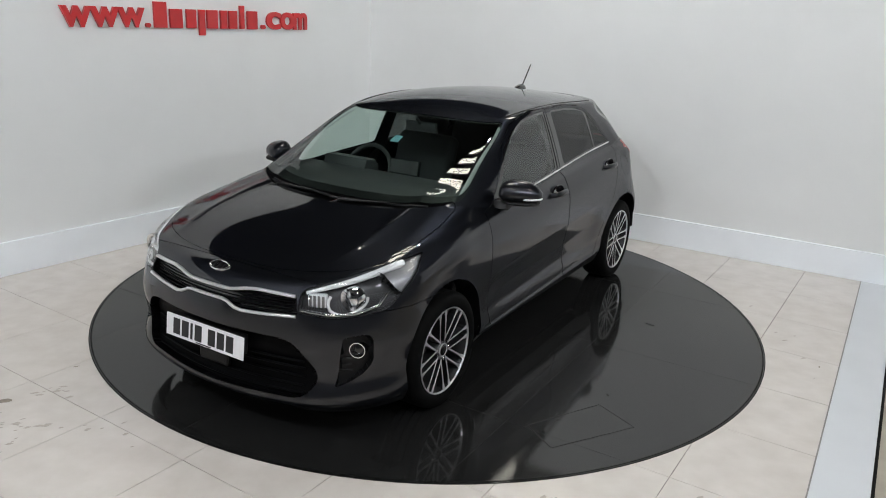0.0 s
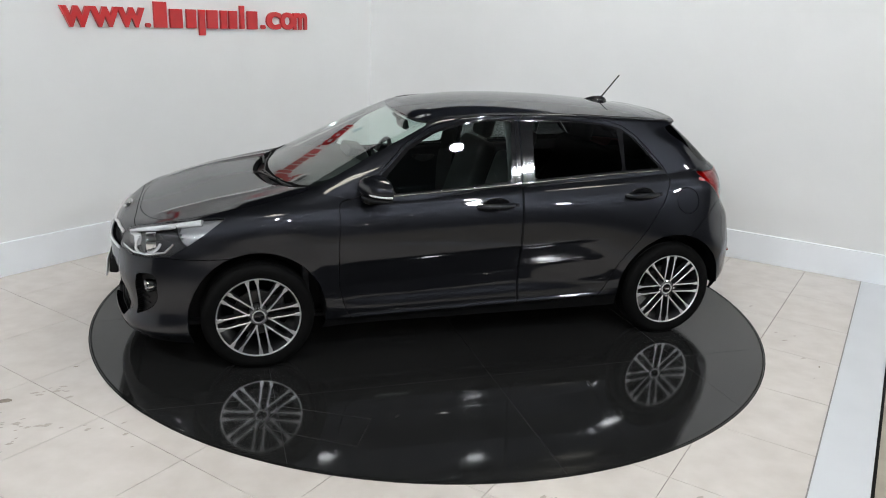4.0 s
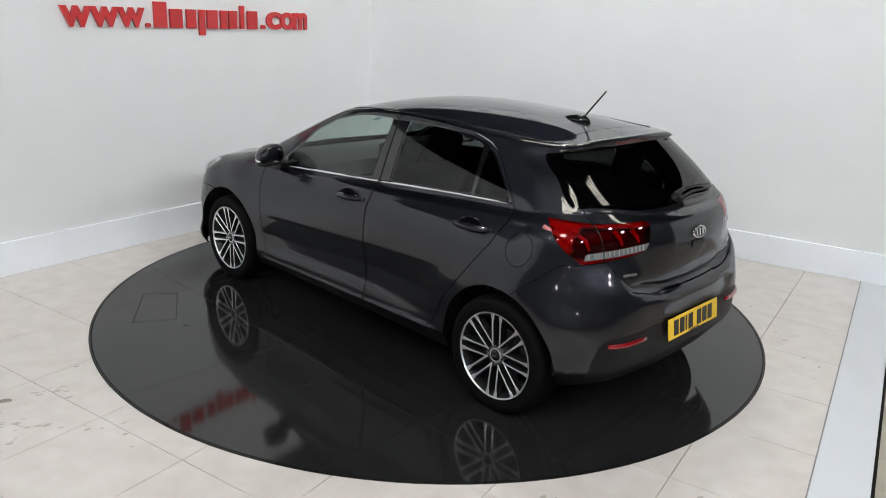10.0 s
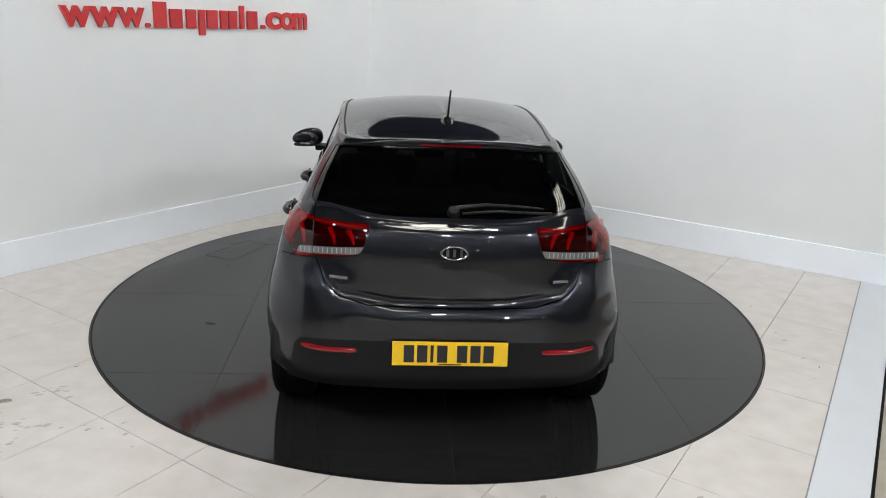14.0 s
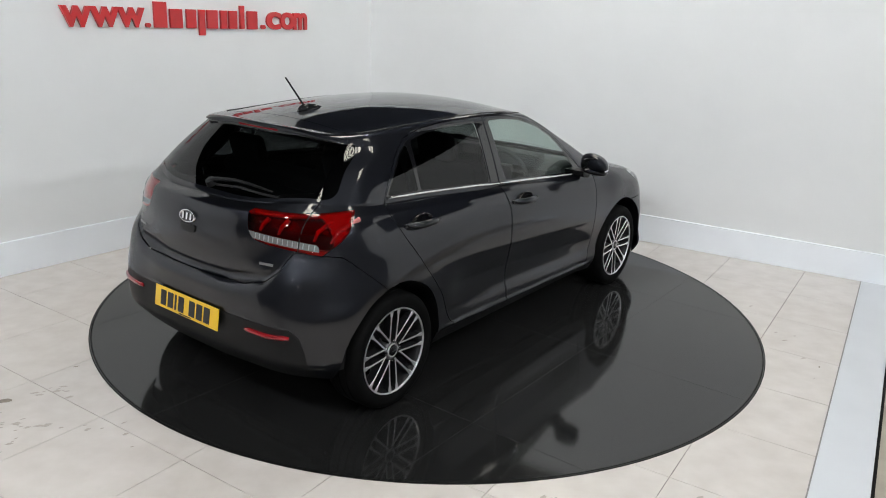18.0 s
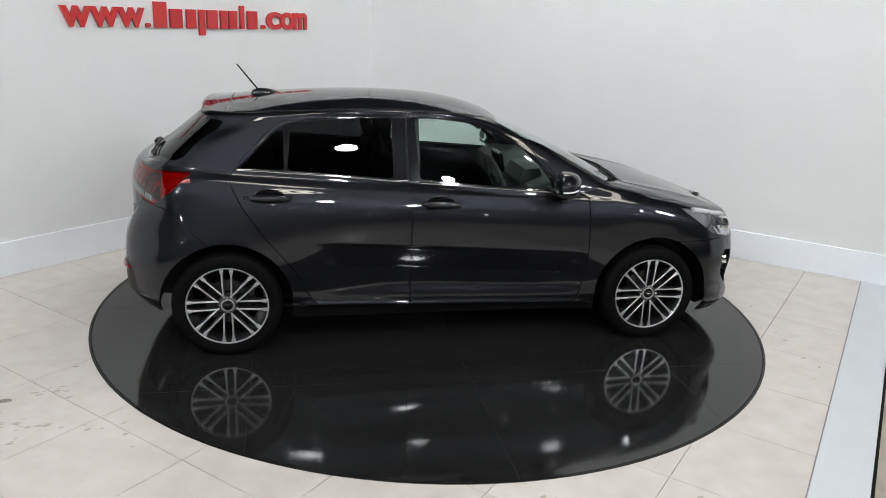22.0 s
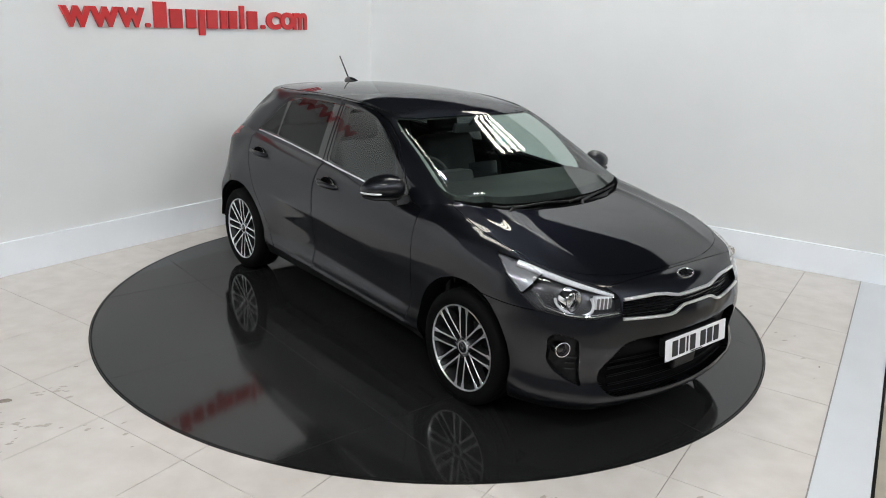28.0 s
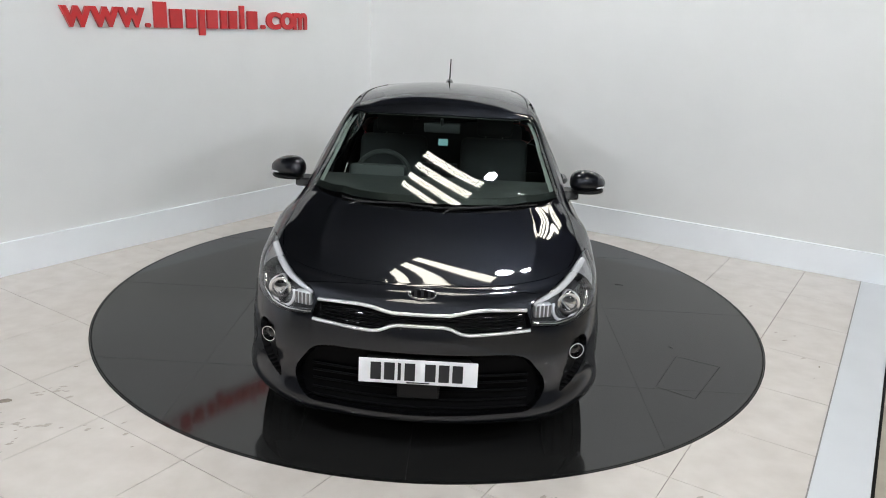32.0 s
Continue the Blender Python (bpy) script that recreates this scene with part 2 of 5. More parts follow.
# ---- the room ----
def room():
    # floor under everything
    bm = bmesh.new()
    add_box(bm, (26, 26, 0.2), pose(0, 0, -0.118))
    floor = part("floor", bm, M_GROUT, None)
    tagged(floor, "cream polished porcelain tile floor with thin grey joints", "floor", kind="structure")
    a = radians(56.7)
    U, V = Vector((math.cos(a), math.sin(a), 0)), Vector((math.sin(a), -math.cos(a), 0))
    P, V0, U0 = 0.6062, -2.1650, -2.3576
    me = bpy.data.meshes.new("tile")
    bmt = box((P - 0.0032, P - 0.0032, 0.018), pose(0, 0, -0.009), 0.0015, 1)
    bmt.to_mesh(me)
    bmt.free()
    me.materials.append(M_TILE)
    rot = Matrix((U, -V, Vector((0, 0, 1)))).transposed().to_4x4()
    n_l, n_r = Vector((-LEFT.y, LEFT.x, 0)), Vector((RIGHT.y, -RIGHT.x, 0))
    near, rest = [], bmesh.new()
    for i in range(-14, 15):
        for j in range(-14, 15):
            c = V * (V0 + (i + 0.5) * P) + U * (U0 + (j + 0.5) * P)
            if c.length < TABLE_R - 0.44:
                continue
            if -4.6 < c.y and c.length < 4.7 and (c - CORNER).dot(n_l) < 0.45 and (c - CORNER).dot(n_r) < 0.45:
                near.append(c)
            else:
                add_box(rest, (P - 0.0032, P - 0.0032, 0.018), Matrix.Translation(c + Vector((0, 0, -0.009))) @ rot)
    for c in near:
        ob = new("tile", me)
        ob.parent = floor
        ob.matrix_basis = Matrix.Translation(c) @ rot
    ob = part("far_tiles", rest, M_TILE, floor)
    ob["kind"] = "stuff"
    # walls with their skirting
    for name, d, length, lab in (("wall_left", LEFT, 9.0, "plain white painted wall carrying red lettering"),
                                 ("wall_right", RIGHT, 9.0, "plain white painted showroom wall")):
        out = Vector((d.y, -d.x, 0)) if name == "wall_left" else Vector((-d.y, d.x, 0))
        if out.dot(CORNER) < 0:
            out = -out
        m = frame_pose(CORNER + d * (length / 2 - 0.2) + out * 0.06, d)
        w = part(name, box((length + 0.4, 0.12, WALL_TOP), m @ pose(0, 0, WALL_TOP / 2)), M_WALL, None)
        tagged(w, lab, "wall", kind="structure")
        m2 = frame_pose(CORNER + d * (length / 2 + 0.02) - out * 0.011, d)
        s = part("skirting", box((length, 0.022, 0.25), m2 @ pose(0, 0, 0.125), 0.004), M_SKIRT, None)
        tagged(s, "tall glossy white skirting board", "skirting", kind="structure")
    # white threshold strip on the floor, with a dark edge and a beige floor beyond
    d = Vector((-0.5205, -0.8538, 0))
    n = Vector((0.8538, -0.5205, 0))
    m = frame_pose(n * 2.706, d)
    s = part("threshold_strip", box((9.0, 0.238, 0.006), m @ pose(1.3, 0, 0.001), 0.001, 1), M_STRIP, None)
    tagged(s, "flat white floor threshold strip beside the tiles", "threshold", kind="structure")
    m = frame_pose(n * 2.5835, d)
    s = part("strip_joint", box((9.0, 0.007, 0.004), m @ pose(1.3, 0, 0.0005)), M_GROUT, None)
    tagged(s, "thin grey joint between the tiles and the white strip", "joint", kind="structure")
    m = frame_pose(n * 2.833, d)
    s = part("edge_strip", box((9.0, 0.014, 0.010), m @ pose(1.3, 0, 0.002)), M_EDGE, None)
    tagged(s, "thin black metal edging strip on the floor", "edging", kind="structure")
    m = frame_pose(n * 4.34, d)
    s = part("side_floor", box((9.0, 3.0, 0.008), m @ pose(1.3, 0, 0.001)), M_BEIGE, None)
    tagged(s, "beige floor panel beyond the threshold", "floor", kind="structure")


def hall():
    c = part("ceiling", box((26, 26, 0.2), pose(0, 0, CEILING + 0.1)), M_CEIL, None)
    tagged(c, "dark unlit hall ceiling", "ceiling", kind="structure")
    for i, (x, y, sx, sy) in enumerate(((0, 13.1, 26, 0.2), (0, -13.1, 26, 0.2), (13.1, 0, 0.2, 26), (-13.1, 0, 0.2, 26))):
        w = part("wall_hall_%d" % (i + 1), box((sx, sy, CEILING + 0.4), pose(x, y, CEILING / 2)), M_HALL, None)
        tagged(w, "dim grey wall of the hall", "wall", kind="structure")


room()
hall()


# ---- car skin: a smooth surface through feature lines ----
# car space: x forward, y to its left, z up, axles at x = +-1.29
# each feature line runs from the middle of the nose along one side to the middle of the tail
# lower edge of the body
LOWER_EDGE = [(2.045, 0, 0.169), (2.012, 0.334, 0.167), (1.908, 0.633, 0.169), (1.657, 0.819, 0.181), (1.29, 0.809, 0.194), (0.859, 0.79, 0.2),
    (-0.2, 0.785, 0.202), (-0.88, 0.79, 0.206), (-1.291, 0.813, 0.243), (-1.587, 0.812, 0.258), (-1.765, 0.627, 0.274), (-1.832, 0.339, 0.282), (-1.85, 0, 0.284)]
# sill
SILL_LINE = [(2.084, 0, 0.196), (2.047, 0.342, 0.198), (1.945, 0.643, 0.213), (1.713, 0.84, 0.241), (1.29, 0.853, 0.267), (0.86, 0.832, 0.284),
    (-0.2, 0.824, 0.29), (-0.881, 0.828, 0.298), (-1.291, 0.86, 0.335), (-1.631, 0.835, 0.344), (-1.824, 0.648, 0.349), (-1.882, 0.347, 0.361), (-1.892, 0, 0.366)]
# hollow of the doors
DOOR_HOLLOW = [(2.054, 0, 0.335), (2.02, 0.346, 0.335), (1.916, 0.655, 0.348), (1.673, 0.84, 0.377), (1.29, 0.863, 0.4), (0.86, 0.832, 0.4),
    (-0.2, 0.824, 0.41), (-0.879, 0.828, 0.42), (-1.29, 0.866, 0.459), (-1.64, 0.836, 0.458), (-1.838, 0.649, 0.455), (-1.889, 0.346, 0.46), (-1.897, 0, 0.463)]
# crease along the doors
CREASE_LINE = [(2.089, 0, 0.489), (2.053, 0.347, 0.49), (1.938, 0.651, 0.501), (1.69, 0.83, 0.523), (1.29, 0.859, 0.54), (0.86, 0.845, 0.556),
    (-0.2, 0.838, 0.575), (-0.88, 0.842, 0.59), (-1.29, 0.866, 0.59), (-1.655, 0.828, 0.58), (-1.839, 0.64, 0.566), (-1.887, 0.343, 0.562), (-1.897, 0, 0.564)]
# broadest line
BROADEST = [(2.095, 0, 0.59), (2.048, 0.343, 0.59), (1.933, 0.637, 0.596), (1.691, 0.816, 0.613), (1.29, 0.852, 0.629), (0.86, 0.846, 0.655),
    (-0.2, 0.837, 0.675), (-0.88, 0.84, 0.685), (-1.29, 0.864, 0.69), (-1.596, 0.826, 0.679), (-1.821, 0.639, 0.663), (-1.881, 0.341, 0.651), (-1.892, 0, 0.65)]
# upper side
UPPER_SIDE = [(2.062, 0, 0.69), (2.028, 0.34, 0.692), (1.916, 0.621, 0.687), (1.668, 0.809, 0.701), (1.289, 0.85, 0.714), (0.86, 0.842, 0.749),
    (-0.2, 0.831, 0.774), (-0.881, 0.83, 0.789), (-1.287, 0.835, 0.798), (-1.571, 0.81, 0.772), (-1.799, 0.641, 0.742), (-1.846, 0.343, 0.71), (-1.866, 0, 0.702)]
# front edge of the bonnet, shoulder, tailgate
SHOULDER = [(2.008, 0, 0.756), (1.976, 0.327, 0.76), (1.873, 0.592, 0.78), (1.614, 0.786, 0.802), (1.29, 0.846, 0.794), (0.86, 0.83, 0.836),
    (-0.2, 0.819, 0.876), (-0.881, 0.81, 0.898), (-1.285, 0.796, 0.905), (-1.594, 0.774, 0.887), (-1.734, 0.628, 0.872), (-1.846, 0.338, 0.858), (-1.874, 0, 0.86)]
# front of the bonnet, waist
BONNET_FRONT = [(1.905, 0, 0.79), (1.884, 0.317, 0.792), (1.796, 0.557, 0.812), (1.603, 0.729, 0.84), (1.261, 0.818, 0.865), (0.848, 0.812, 0.875),
    (-0.201, 0.797, 0.919), (-0.901, 0.782, 0.943), (-1.283, 0.771, 0.963), (-1.589, 0.75, 0.975), (-1.712, 0.628, 0.968), (-1.836, 0.345, 0.962), (-1.866, 0, 0.965)]
# middle of the bonnet, under the window line
WINDOW_FOOT = [(1.588, 0, 0.884), (1.576, 0.278, 0.883), (1.524, 0.499, 0.89), (1.401, 0.656, 0.905), (1.163, 0.752, 0.93), (0.816, 0.79, 0.905),
    (-0.202, 0.768, 0.945), (-0.902, 0.75, 0.98), (-1.273, 0.746, 1.009), (-1.558, 0.714, 1.027), (-1.69, 0.6, 1.034), (-1.814, 0.335, 1.03), (-1.842, 0, 1.03)]
# foot of the glass
GLASS_FOOT = [(1.182, 0, 0.964), (1.163, 0.247, 0.964), (1.108, 0.466, 0.966), (1.049, 0.608, 0.984), (0.974, 0.707, 0.983), (0.735, 0.765, 0.941),
    (-0.202, 0.738, 0.988), (-0.882, 0.716, 1.016), (-1.244, 0.708, 1.039), (-1.511, 0.684, 1.077), (-1.64, 0.58, 1.09), (-1.744, 0.315, 1.064), (-1.77, 0, 1.062)]
# half way up the glass
GLASS_MIDDLE = [(0.772, 0, 1.161), (0.757, 0.226, 1.158), (0.719, 0.424, 1.165), (0.673, 0.553, 1.177), (0.611, 0.637, 1.173), (0.413, 0.691, 1.154),
    (-0.221, 0.665, 1.177), (-0.829, 0.649, 1.189), (-1.135, 0.648, 1.196), (-1.388, 0.625, 1.206), (-1.53, 0.548, 1.207), (-1.596, 0.3, 1.19), (-1.613, 0, 1.187)]
# head of the glass
GLASS_HEAD = [(0.43, 0, 1.313), (0.42, 0.208, 1.306), (0.399, 0.387, 1.305), (0.375, 0.505, 1.311), (0.338, 0.588, 1.307), (0.167, 0.617, 1.313),
    (-0.251, 0.599, 1.336), (-0.777, 0.588, 1.327), (-1.026, 0.585, 1.315), (-1.261, 0.569, 1.303), (-1.4, 0.508, 1.318), (-1.44, 0.28, 1.325), (-1.452, 0, 1.325)]
# edge of the roof and of the spoiler
ROOF_EDGE = [(0.334, 0, 1.356), (0.326, 0.198, 1.351), (0.307, 0.368, 1.347), (0.286, 0.481, 1.35), (0.247, 0.554, 1.35), (0.079, 0.588, 1.364),
    (-0.271, 0.586, 1.383), (-0.748, 0.57, 1.374), (-0.978, 0.563, 1.359), (-1.248, 0.547, 1.345), (-1.398, 0.488, 1.342), (-1.434, 0.266, 1.366), (-1.448, 0, 1.37)]
# roof, outer
ROOF_OUTER = [(0.197, 0, 1.395), (0.188, 0.169, 1.395), (0.163, 0.319, 1.391), (0.129, 0.419, 1.386), (0.081, 0.486, 1.383), (-0.041, 0.517, 1.39),
    (-0.301, 0.517, 1.399), (-0.719, 0.509, 1.39), (-0.919, 0.498, 1.381), (-1.148, 0.479, 1.367), (-1.298, 0.39, 1.367), (-1.376, 0.214, 1.374), (-1.395, 0, 1.377)]
# roof, inner
ROOF_INNER = [(-0.021, 0, 1.432), (-0.03, 0.09, 1.432), (-0.05, 0.16, 1.432), (-0.08, 0.21, 1.432), (-0.12, 0.245, 1.433), (-0.201, 0.261, 1.436),
    (-0.361, 0.264, 1.439), (-0.659, 0.262, 1.433), (-0.799, 0.256, 1.427), (-0.958, 0.239, 1.418), (-1.088, 0.194, 1.41), (-1.158, 0.109, 1.406), (-1.178, 0, 1.405)]
# ridge of the roof
ROOF_RIDGE = [(-0.25, 0, 1.447), (-0.26, 0, 1.448), (-0.27, 0, 1.448), (-0.29, 0, 1.448), (-0.31, 0, 1.449), (-0.35, 0, 1.449),
    (-0.44, 0, 1.45), (-0.6, 0, 1.447), (-0.67, 0, 1.444), (-0.76, 0, 1.44), (-0.83, 0, 1.436), (-0.87, 0, 1.434), (-0.88, 0, 1.433)]
LINES = [LOWER_EDGE, SILL_LINE, DOOR_HOLLOW, CREASE_LINE, BROADEST, UPPER_SIDE, SHOULDER, BONNET_FRONT,
         WINDOW_FOOT, GLASS_FOOT, GLASS_MIDDLE, GLASS_HEAD, ROOF_EDGE, ROOF_OUTER, ROOF_INNER, ROOF_RIDGE]


def hermite(knots, pts, at):
    """Smooth curve through pts (k x d) at parameters knots, evaluated at 'at'."""
    k = np.asarray(knots, float)
    p = np.asarray(pts, float)
    h = np.diff(k)
    sl = np.diff(p, axis=0) / h.reshape((-1,) + (1,) * (p.ndim - 1))
    shape = (-1,) + (1,) * (p.ndim - 1)
    tan = np.zeros_like(p)
    w0, w1 = h[1:].reshape(shape), h[:-1].reshape(shape)
    tan[1:-1] = (sl[:-1] * w0 + sl[1:] * w1) / (w0 + w1)
    tan[0], tan[-1] = sl[0], sl[-1]
    i = np.clip(np.searchsorted(k, at, side="right") - 1, 0, len(h) - 1)
    hh = h[i].reshape(shape)
    t = ((at - k[i]) / h[i]).reshape(shape)
    return ((2 * t ** 3 - 3 * t ** 2 + 1) * p[i] + (t ** 3 - 2 * t ** 2 + t) * hh * tan[i]
            + (-2 * t ** 3 + 3 * t ** 2) * p[i + 1] + (t ** 3 - t ** 2) * hh * tan[i + 1])


def spread(n_knots, counts):
    out = []
    for i in range(n_knots - 1):
        out += [i + j / counts[i] for j in range(counts[i])]
    return np.array(out + [n_knots - 1.0])


class Skin:
    """Triangles with smooth normals and coordinates (s round the car, v upward) at each corner."""

    def __init__(self, V, N, T, A):
        self.V, self.N, self.T, self.A = V, N, T, A

    def tidy(self):
        used = np.unique(self.T)
        back = np.full(len(self.V), -1)
        back[used] = np.arange(len(used))
        return Skin(self.V[used], self.N[used], back[self.T], self.A[used])

    def split(self, d):
        """Cuts along d = 0; returns what lies where d < 0, and the rest."""
        d = np.where(np.abs(d) < 1e-7, 1e-7, d)
        ins = d < 0
        T = self.T
        cnt = ins[T].sum(1)
        V, N, A = [self.V], [self.N], [self.A]
        res_in, res_out = [T[cnt == 3]], [T[cnt == 0]]
        base = len(self.V)
        for lone_in in (True, False):
            M = T[cnt == (1 if lone_in else 2)]
            if not len(M):
                continue
            flag = ins[M] if lone_in else ~ins[M]
            k = flag.argmax(1)
            r = np.arange(len(M))
            a, b, c = M[r, k], M[r, (k + 1) % 3], M[r, (k + 2) % 3]
            e = np.concatenate((np.stack((a, b), 1), np.stack((a, c), 1)))
            e.sort(axis=1)
            u, inv = np.unique(e, axis=0, return_inverse=True)
            inv = inv.reshape(-1)
            t = (d[u[:, 0]] / (d[u[:, 0]] - d[u[:, 1]]))[:, None]
            V.append(self.V[u[:, 0]] * (1 - t) + self.V[u[:, 1]] * t)
            n = self.N[u[:, 0]] * (1 - t) + self.N[u[:, 1]] * t
            N.append(n / np.linalg.norm(n, axis=1, keepdims=True))
            A.append(self.A[u[:, 0]] * (1 - t) + self.A[u[:, 1]] * t)
            p, q = base + inv[:len(M)], base + inv[len(M):]
            base += len(u)
            lone = np.stack((a, p, q), 1)
            rest = np.concatenate((np.stack((p, b, c), 1), np.stack((p, c, q), 1)))
            (res_in if lone_in else res_out).append(lone)
            (res_out if lone_in else res_in).append(rest)
        V, N, A = np.concatenate(V), np.concatenate(N), np.concatenate(A)
        return Skin(V, N, np.concatenate(res_in), A).tidy(), Skin(V, N, np.concatenate(res_out), A).tidy()

    def panel(self, d, gap=0.0022):
        """The panel inside d < 0 and the skin outside it, with a gap between."""
        i, _ = self.split(d + gap)
        _, o = self.split(d - gap if gap else d)
        return i, o

    def moved(self, out):
        return Skin(self.V + self.N * out, self.N, self.T, self.A)

    def join(self, o):
        k = len(self.V)
        return Skin(np.concatenate((self.V, o.V)), np.concatenate((self.N, o.N)), np.concatenate((self.T, o.T + k)), np.concatenate((self.A, o.A)))

    def mirror(self):
        f = np.array((1, -1, 1.0))
        return Skin(self.V * f, self.N * f, self.T[:, ::-1], self.A)

    def rimmed(self, depth):
        """Turns the free edges inward, as a folded panel edge."""
        T = self.T
        e = np.concatenate((T[:, (0, 1)], T[:, (1, 2)], T[:, (2, 0)]))
        key = np.sort(e, axis=1)
        _, idx, c = np.unique(key, axis=0, return_index=True, return_counts=True)
        b = e[idx[c == 1]]
        mid = np.abs(self.V[b][:, :, 1]).max(1) < 1e-4
        b = b[~mid]
        if not len(b):
            return self
        p, q = self.V[b[:, 0]], self.V[b[:, 1]]
        np_, nq = self.N[b[:, 0]], self.N[b[:, 1]]
        side = np.cross(q - p, np_ + nq)
        ln = np.linalg.norm(side, axis=1, keepdims=True)
        ok = ln[:, 0] > 1e-12
        p, q, np_, nq, side, bb = p[ok], q[ok], np_[ok], nq[ok], side[ok] / ln[ok], b[ok]
        n = len(p)
        V = np.concatenate((p, q, q - nq * depth, p - np_ * depth))
        N = np.tile(side if depth > 0 else -side, (4, 1))
        i = np.arange(n)
        T2 = np.concatenate((np.stack((i + n, i, i + 3 * n), 1), np.stack((i + n, i + 3 * n, i + 2 * n), 1)))
        return self.join(Skin(V, N, T2, np.tile(self.A[bb[:, 0]], (4, 1))))

    def both(self):
        return self.join(self.mirror())

    def build(self, name, mat, parent, label="", about=None):
        """A mesh object of this skin; its origin at 'about' in the parent's space."""
        V = self.V if about is None else self.V - np.asarray(about)
        me = bpy.data.meshes.new(name)
        me.from_pydata(V.tolist(), [], self.T.tolist())
        me.update()
        me.shade_smooth()
        if len(me.vertices) == len(V):
            me.normals_split_custom_set_from_vertices(self.N.tolist())
        ob = mesh_object(name, me, mat, parent, label)
        if about is not None:
            ob.location = about
        return ob


def soft_step(t):
    return 1 / (1 + np.exp(-np.clip(t, -40, 40)))


def powers(a, b, da, db, both):
    """Terms a^i b^j up to the given degrees."""
    return np.stack([a ** i * b ** j for i in range(da + 1) for j in range(db + 1) if i + j <= both], -1)


def fair(G, S, VV):
    """Draws each large panel out to one even sweep, as pressed sheet has it, blending at its borders."""
    s, v = np.meshgrid(S, VV)

    def sweep(which, mask, terms, share=1.0):
        w = mask.ravel()
        use = w > 0.3
        A = terms.reshape(-1, terms.shape[-1])
        y = G[..., which].ravel()
        coef = np.linalg.lstsq(A[use] * w[use, None], y[use] * w[use], rcond=None)[0]
        G[..., which] += (share * w * (A @ coef - y)).reshape(mask.shape)

    def ramp(a, lo, hi, soft):
        t = np.clip(np.minimum(a - lo, hi - a) / soft, 0, 1)
        return t * t * (3 - 2 * t)

    x, y, z = G[..., 0], G[..., 1], G[..., 2]
    # bonnet, windscreen, roof
    sweep(2, ramp(v, 6.4, 9.6, 0.55) * ramp(s, -9, 3.6, 0.9) * (v <= 9), powers(x.copy(), y ** 2, 4, 2, 5))
    sweep(2, ramp(s, -9, 3.9, 0.5) * ramp(v, 0, 12.2, 0.7) * (v >= 9), powers(x.copy(), y ** 2, 3, 2, 4))
    sweep(2, ramp(v, 12.05, 99, 0.7), powers(x.copy(), y ** 2, 6, 2, 6))
    # rear window and tailgate
    sweep(0, ramp(s, 9.2, 99, 0.6) * ramp(v, 0, 11.8, 0.5) * (v >= 9), powers(z.copy(), y ** 2, 2, 2, 3))
    sweep(0, ramp(s, 9.9, 99, 0.7) * ramp(v, 5.3, 8.4, 0.6), powers(z.copy(), y ** 2, 3, 2, 4))
    # doors and side glass
    sweep(1, ramp(s, 4.3, 8.6, 0.7) * ramp(v, 1.6, 9.5, 0.5) * (v <= 9), powers(x.copy(), z.copy(), 3, 5, 6))
    sweep(1, ramp(s, 4.3, 9.0, 0.6) * ramp(v, 0, 11.8, 0.5) * (v >= 9), powers(x.copy(), z.copy(), 3, 2, 4))


def shape_creases(G):
    """Presses the bonnet ribs, the door crease and the tailgate's lower fold into the surface."""
    x, y, z = G[..., 0].copy(), G[..., 1].copy(), G[..., 2].copy()
    rib = np.interp(x, (1.0, 1.3, 1.6, 1.9), (0.50, 0.525, 0.52, 0.47))
    fade = soft_step((1.78 - x) / 0.05) * soft_step((x - 0.9) / 0.02) * (z > 0.75) * (z < 1.03)
    G[..., 2] += 0.010 * fade * np.exp(-np.sqrt(((y - rib) / 0.04) ** 2 + 0.02))
    fold = np.interp(x, (-0.8, 0.85), (0.668, 0.585))
    reach = soft_step((0.80 - x) / 0.05) * soft_step((x + 0.78) / 0.05)
    down = np.clip((fold - z) / 0.13, 0, 1)
    back = np.clip((z - 0.30) / (fold - 0.43), 0, 1)
    hollow = np.where(z > fold - 0.13, down, back * back * (3 - 2 * back))
    G[..., 1] -= reach * (0.016 * hollow + 0.004 * soft_step((fold - z) / 0.004) * back) * (y > 0.7) * (z > 0.28)
    between = soft_step((0.84 - x) / 0.02) * soft_step((x + 0.84) / 0.02) * (y > 0.7)
    edge = np.interp(x, (-0.8, 0.8), (0.300, 0.268))
    G[..., 1] += between * (0.014 * np.exp(-((z - edge) / 0.011) ** 2) - 0.010 * soft_step((edge - 0.025 - z) / 0.006))
    line = np.interp(x, (-1.45, 0.85), (1.020, 0.900))
    along = soft_step((0.9 - x) / 0.1) * soft_step((x + 1.45) / 0.06)
    G[..., 1] += 0.006 * along * np.exp(-((z - line) / 0.020) ** 2) * (y > 0.7)
    low = np.interp(np.abs(y), (0, 0.25, 0.50, 0.575, 0.62), (0.693, 0.695, 0.731, 0.80, 0.88))
    up = z - low
    G[..., 0] += 0.015 * (x < -1.6) * soft_step((0.565 - np.abs(y)) / 0.010) * soft_step(up / 0.004) * soft_step((0.035 - up) / 0.006)
    G[..., 0] -= 0.010 * (x < -1.6) * soft_step(-up / 0.006) * soft_step((up + 0.06) / 0.012) * soft_step((0.50 - np.abs(y)) / 0.03)


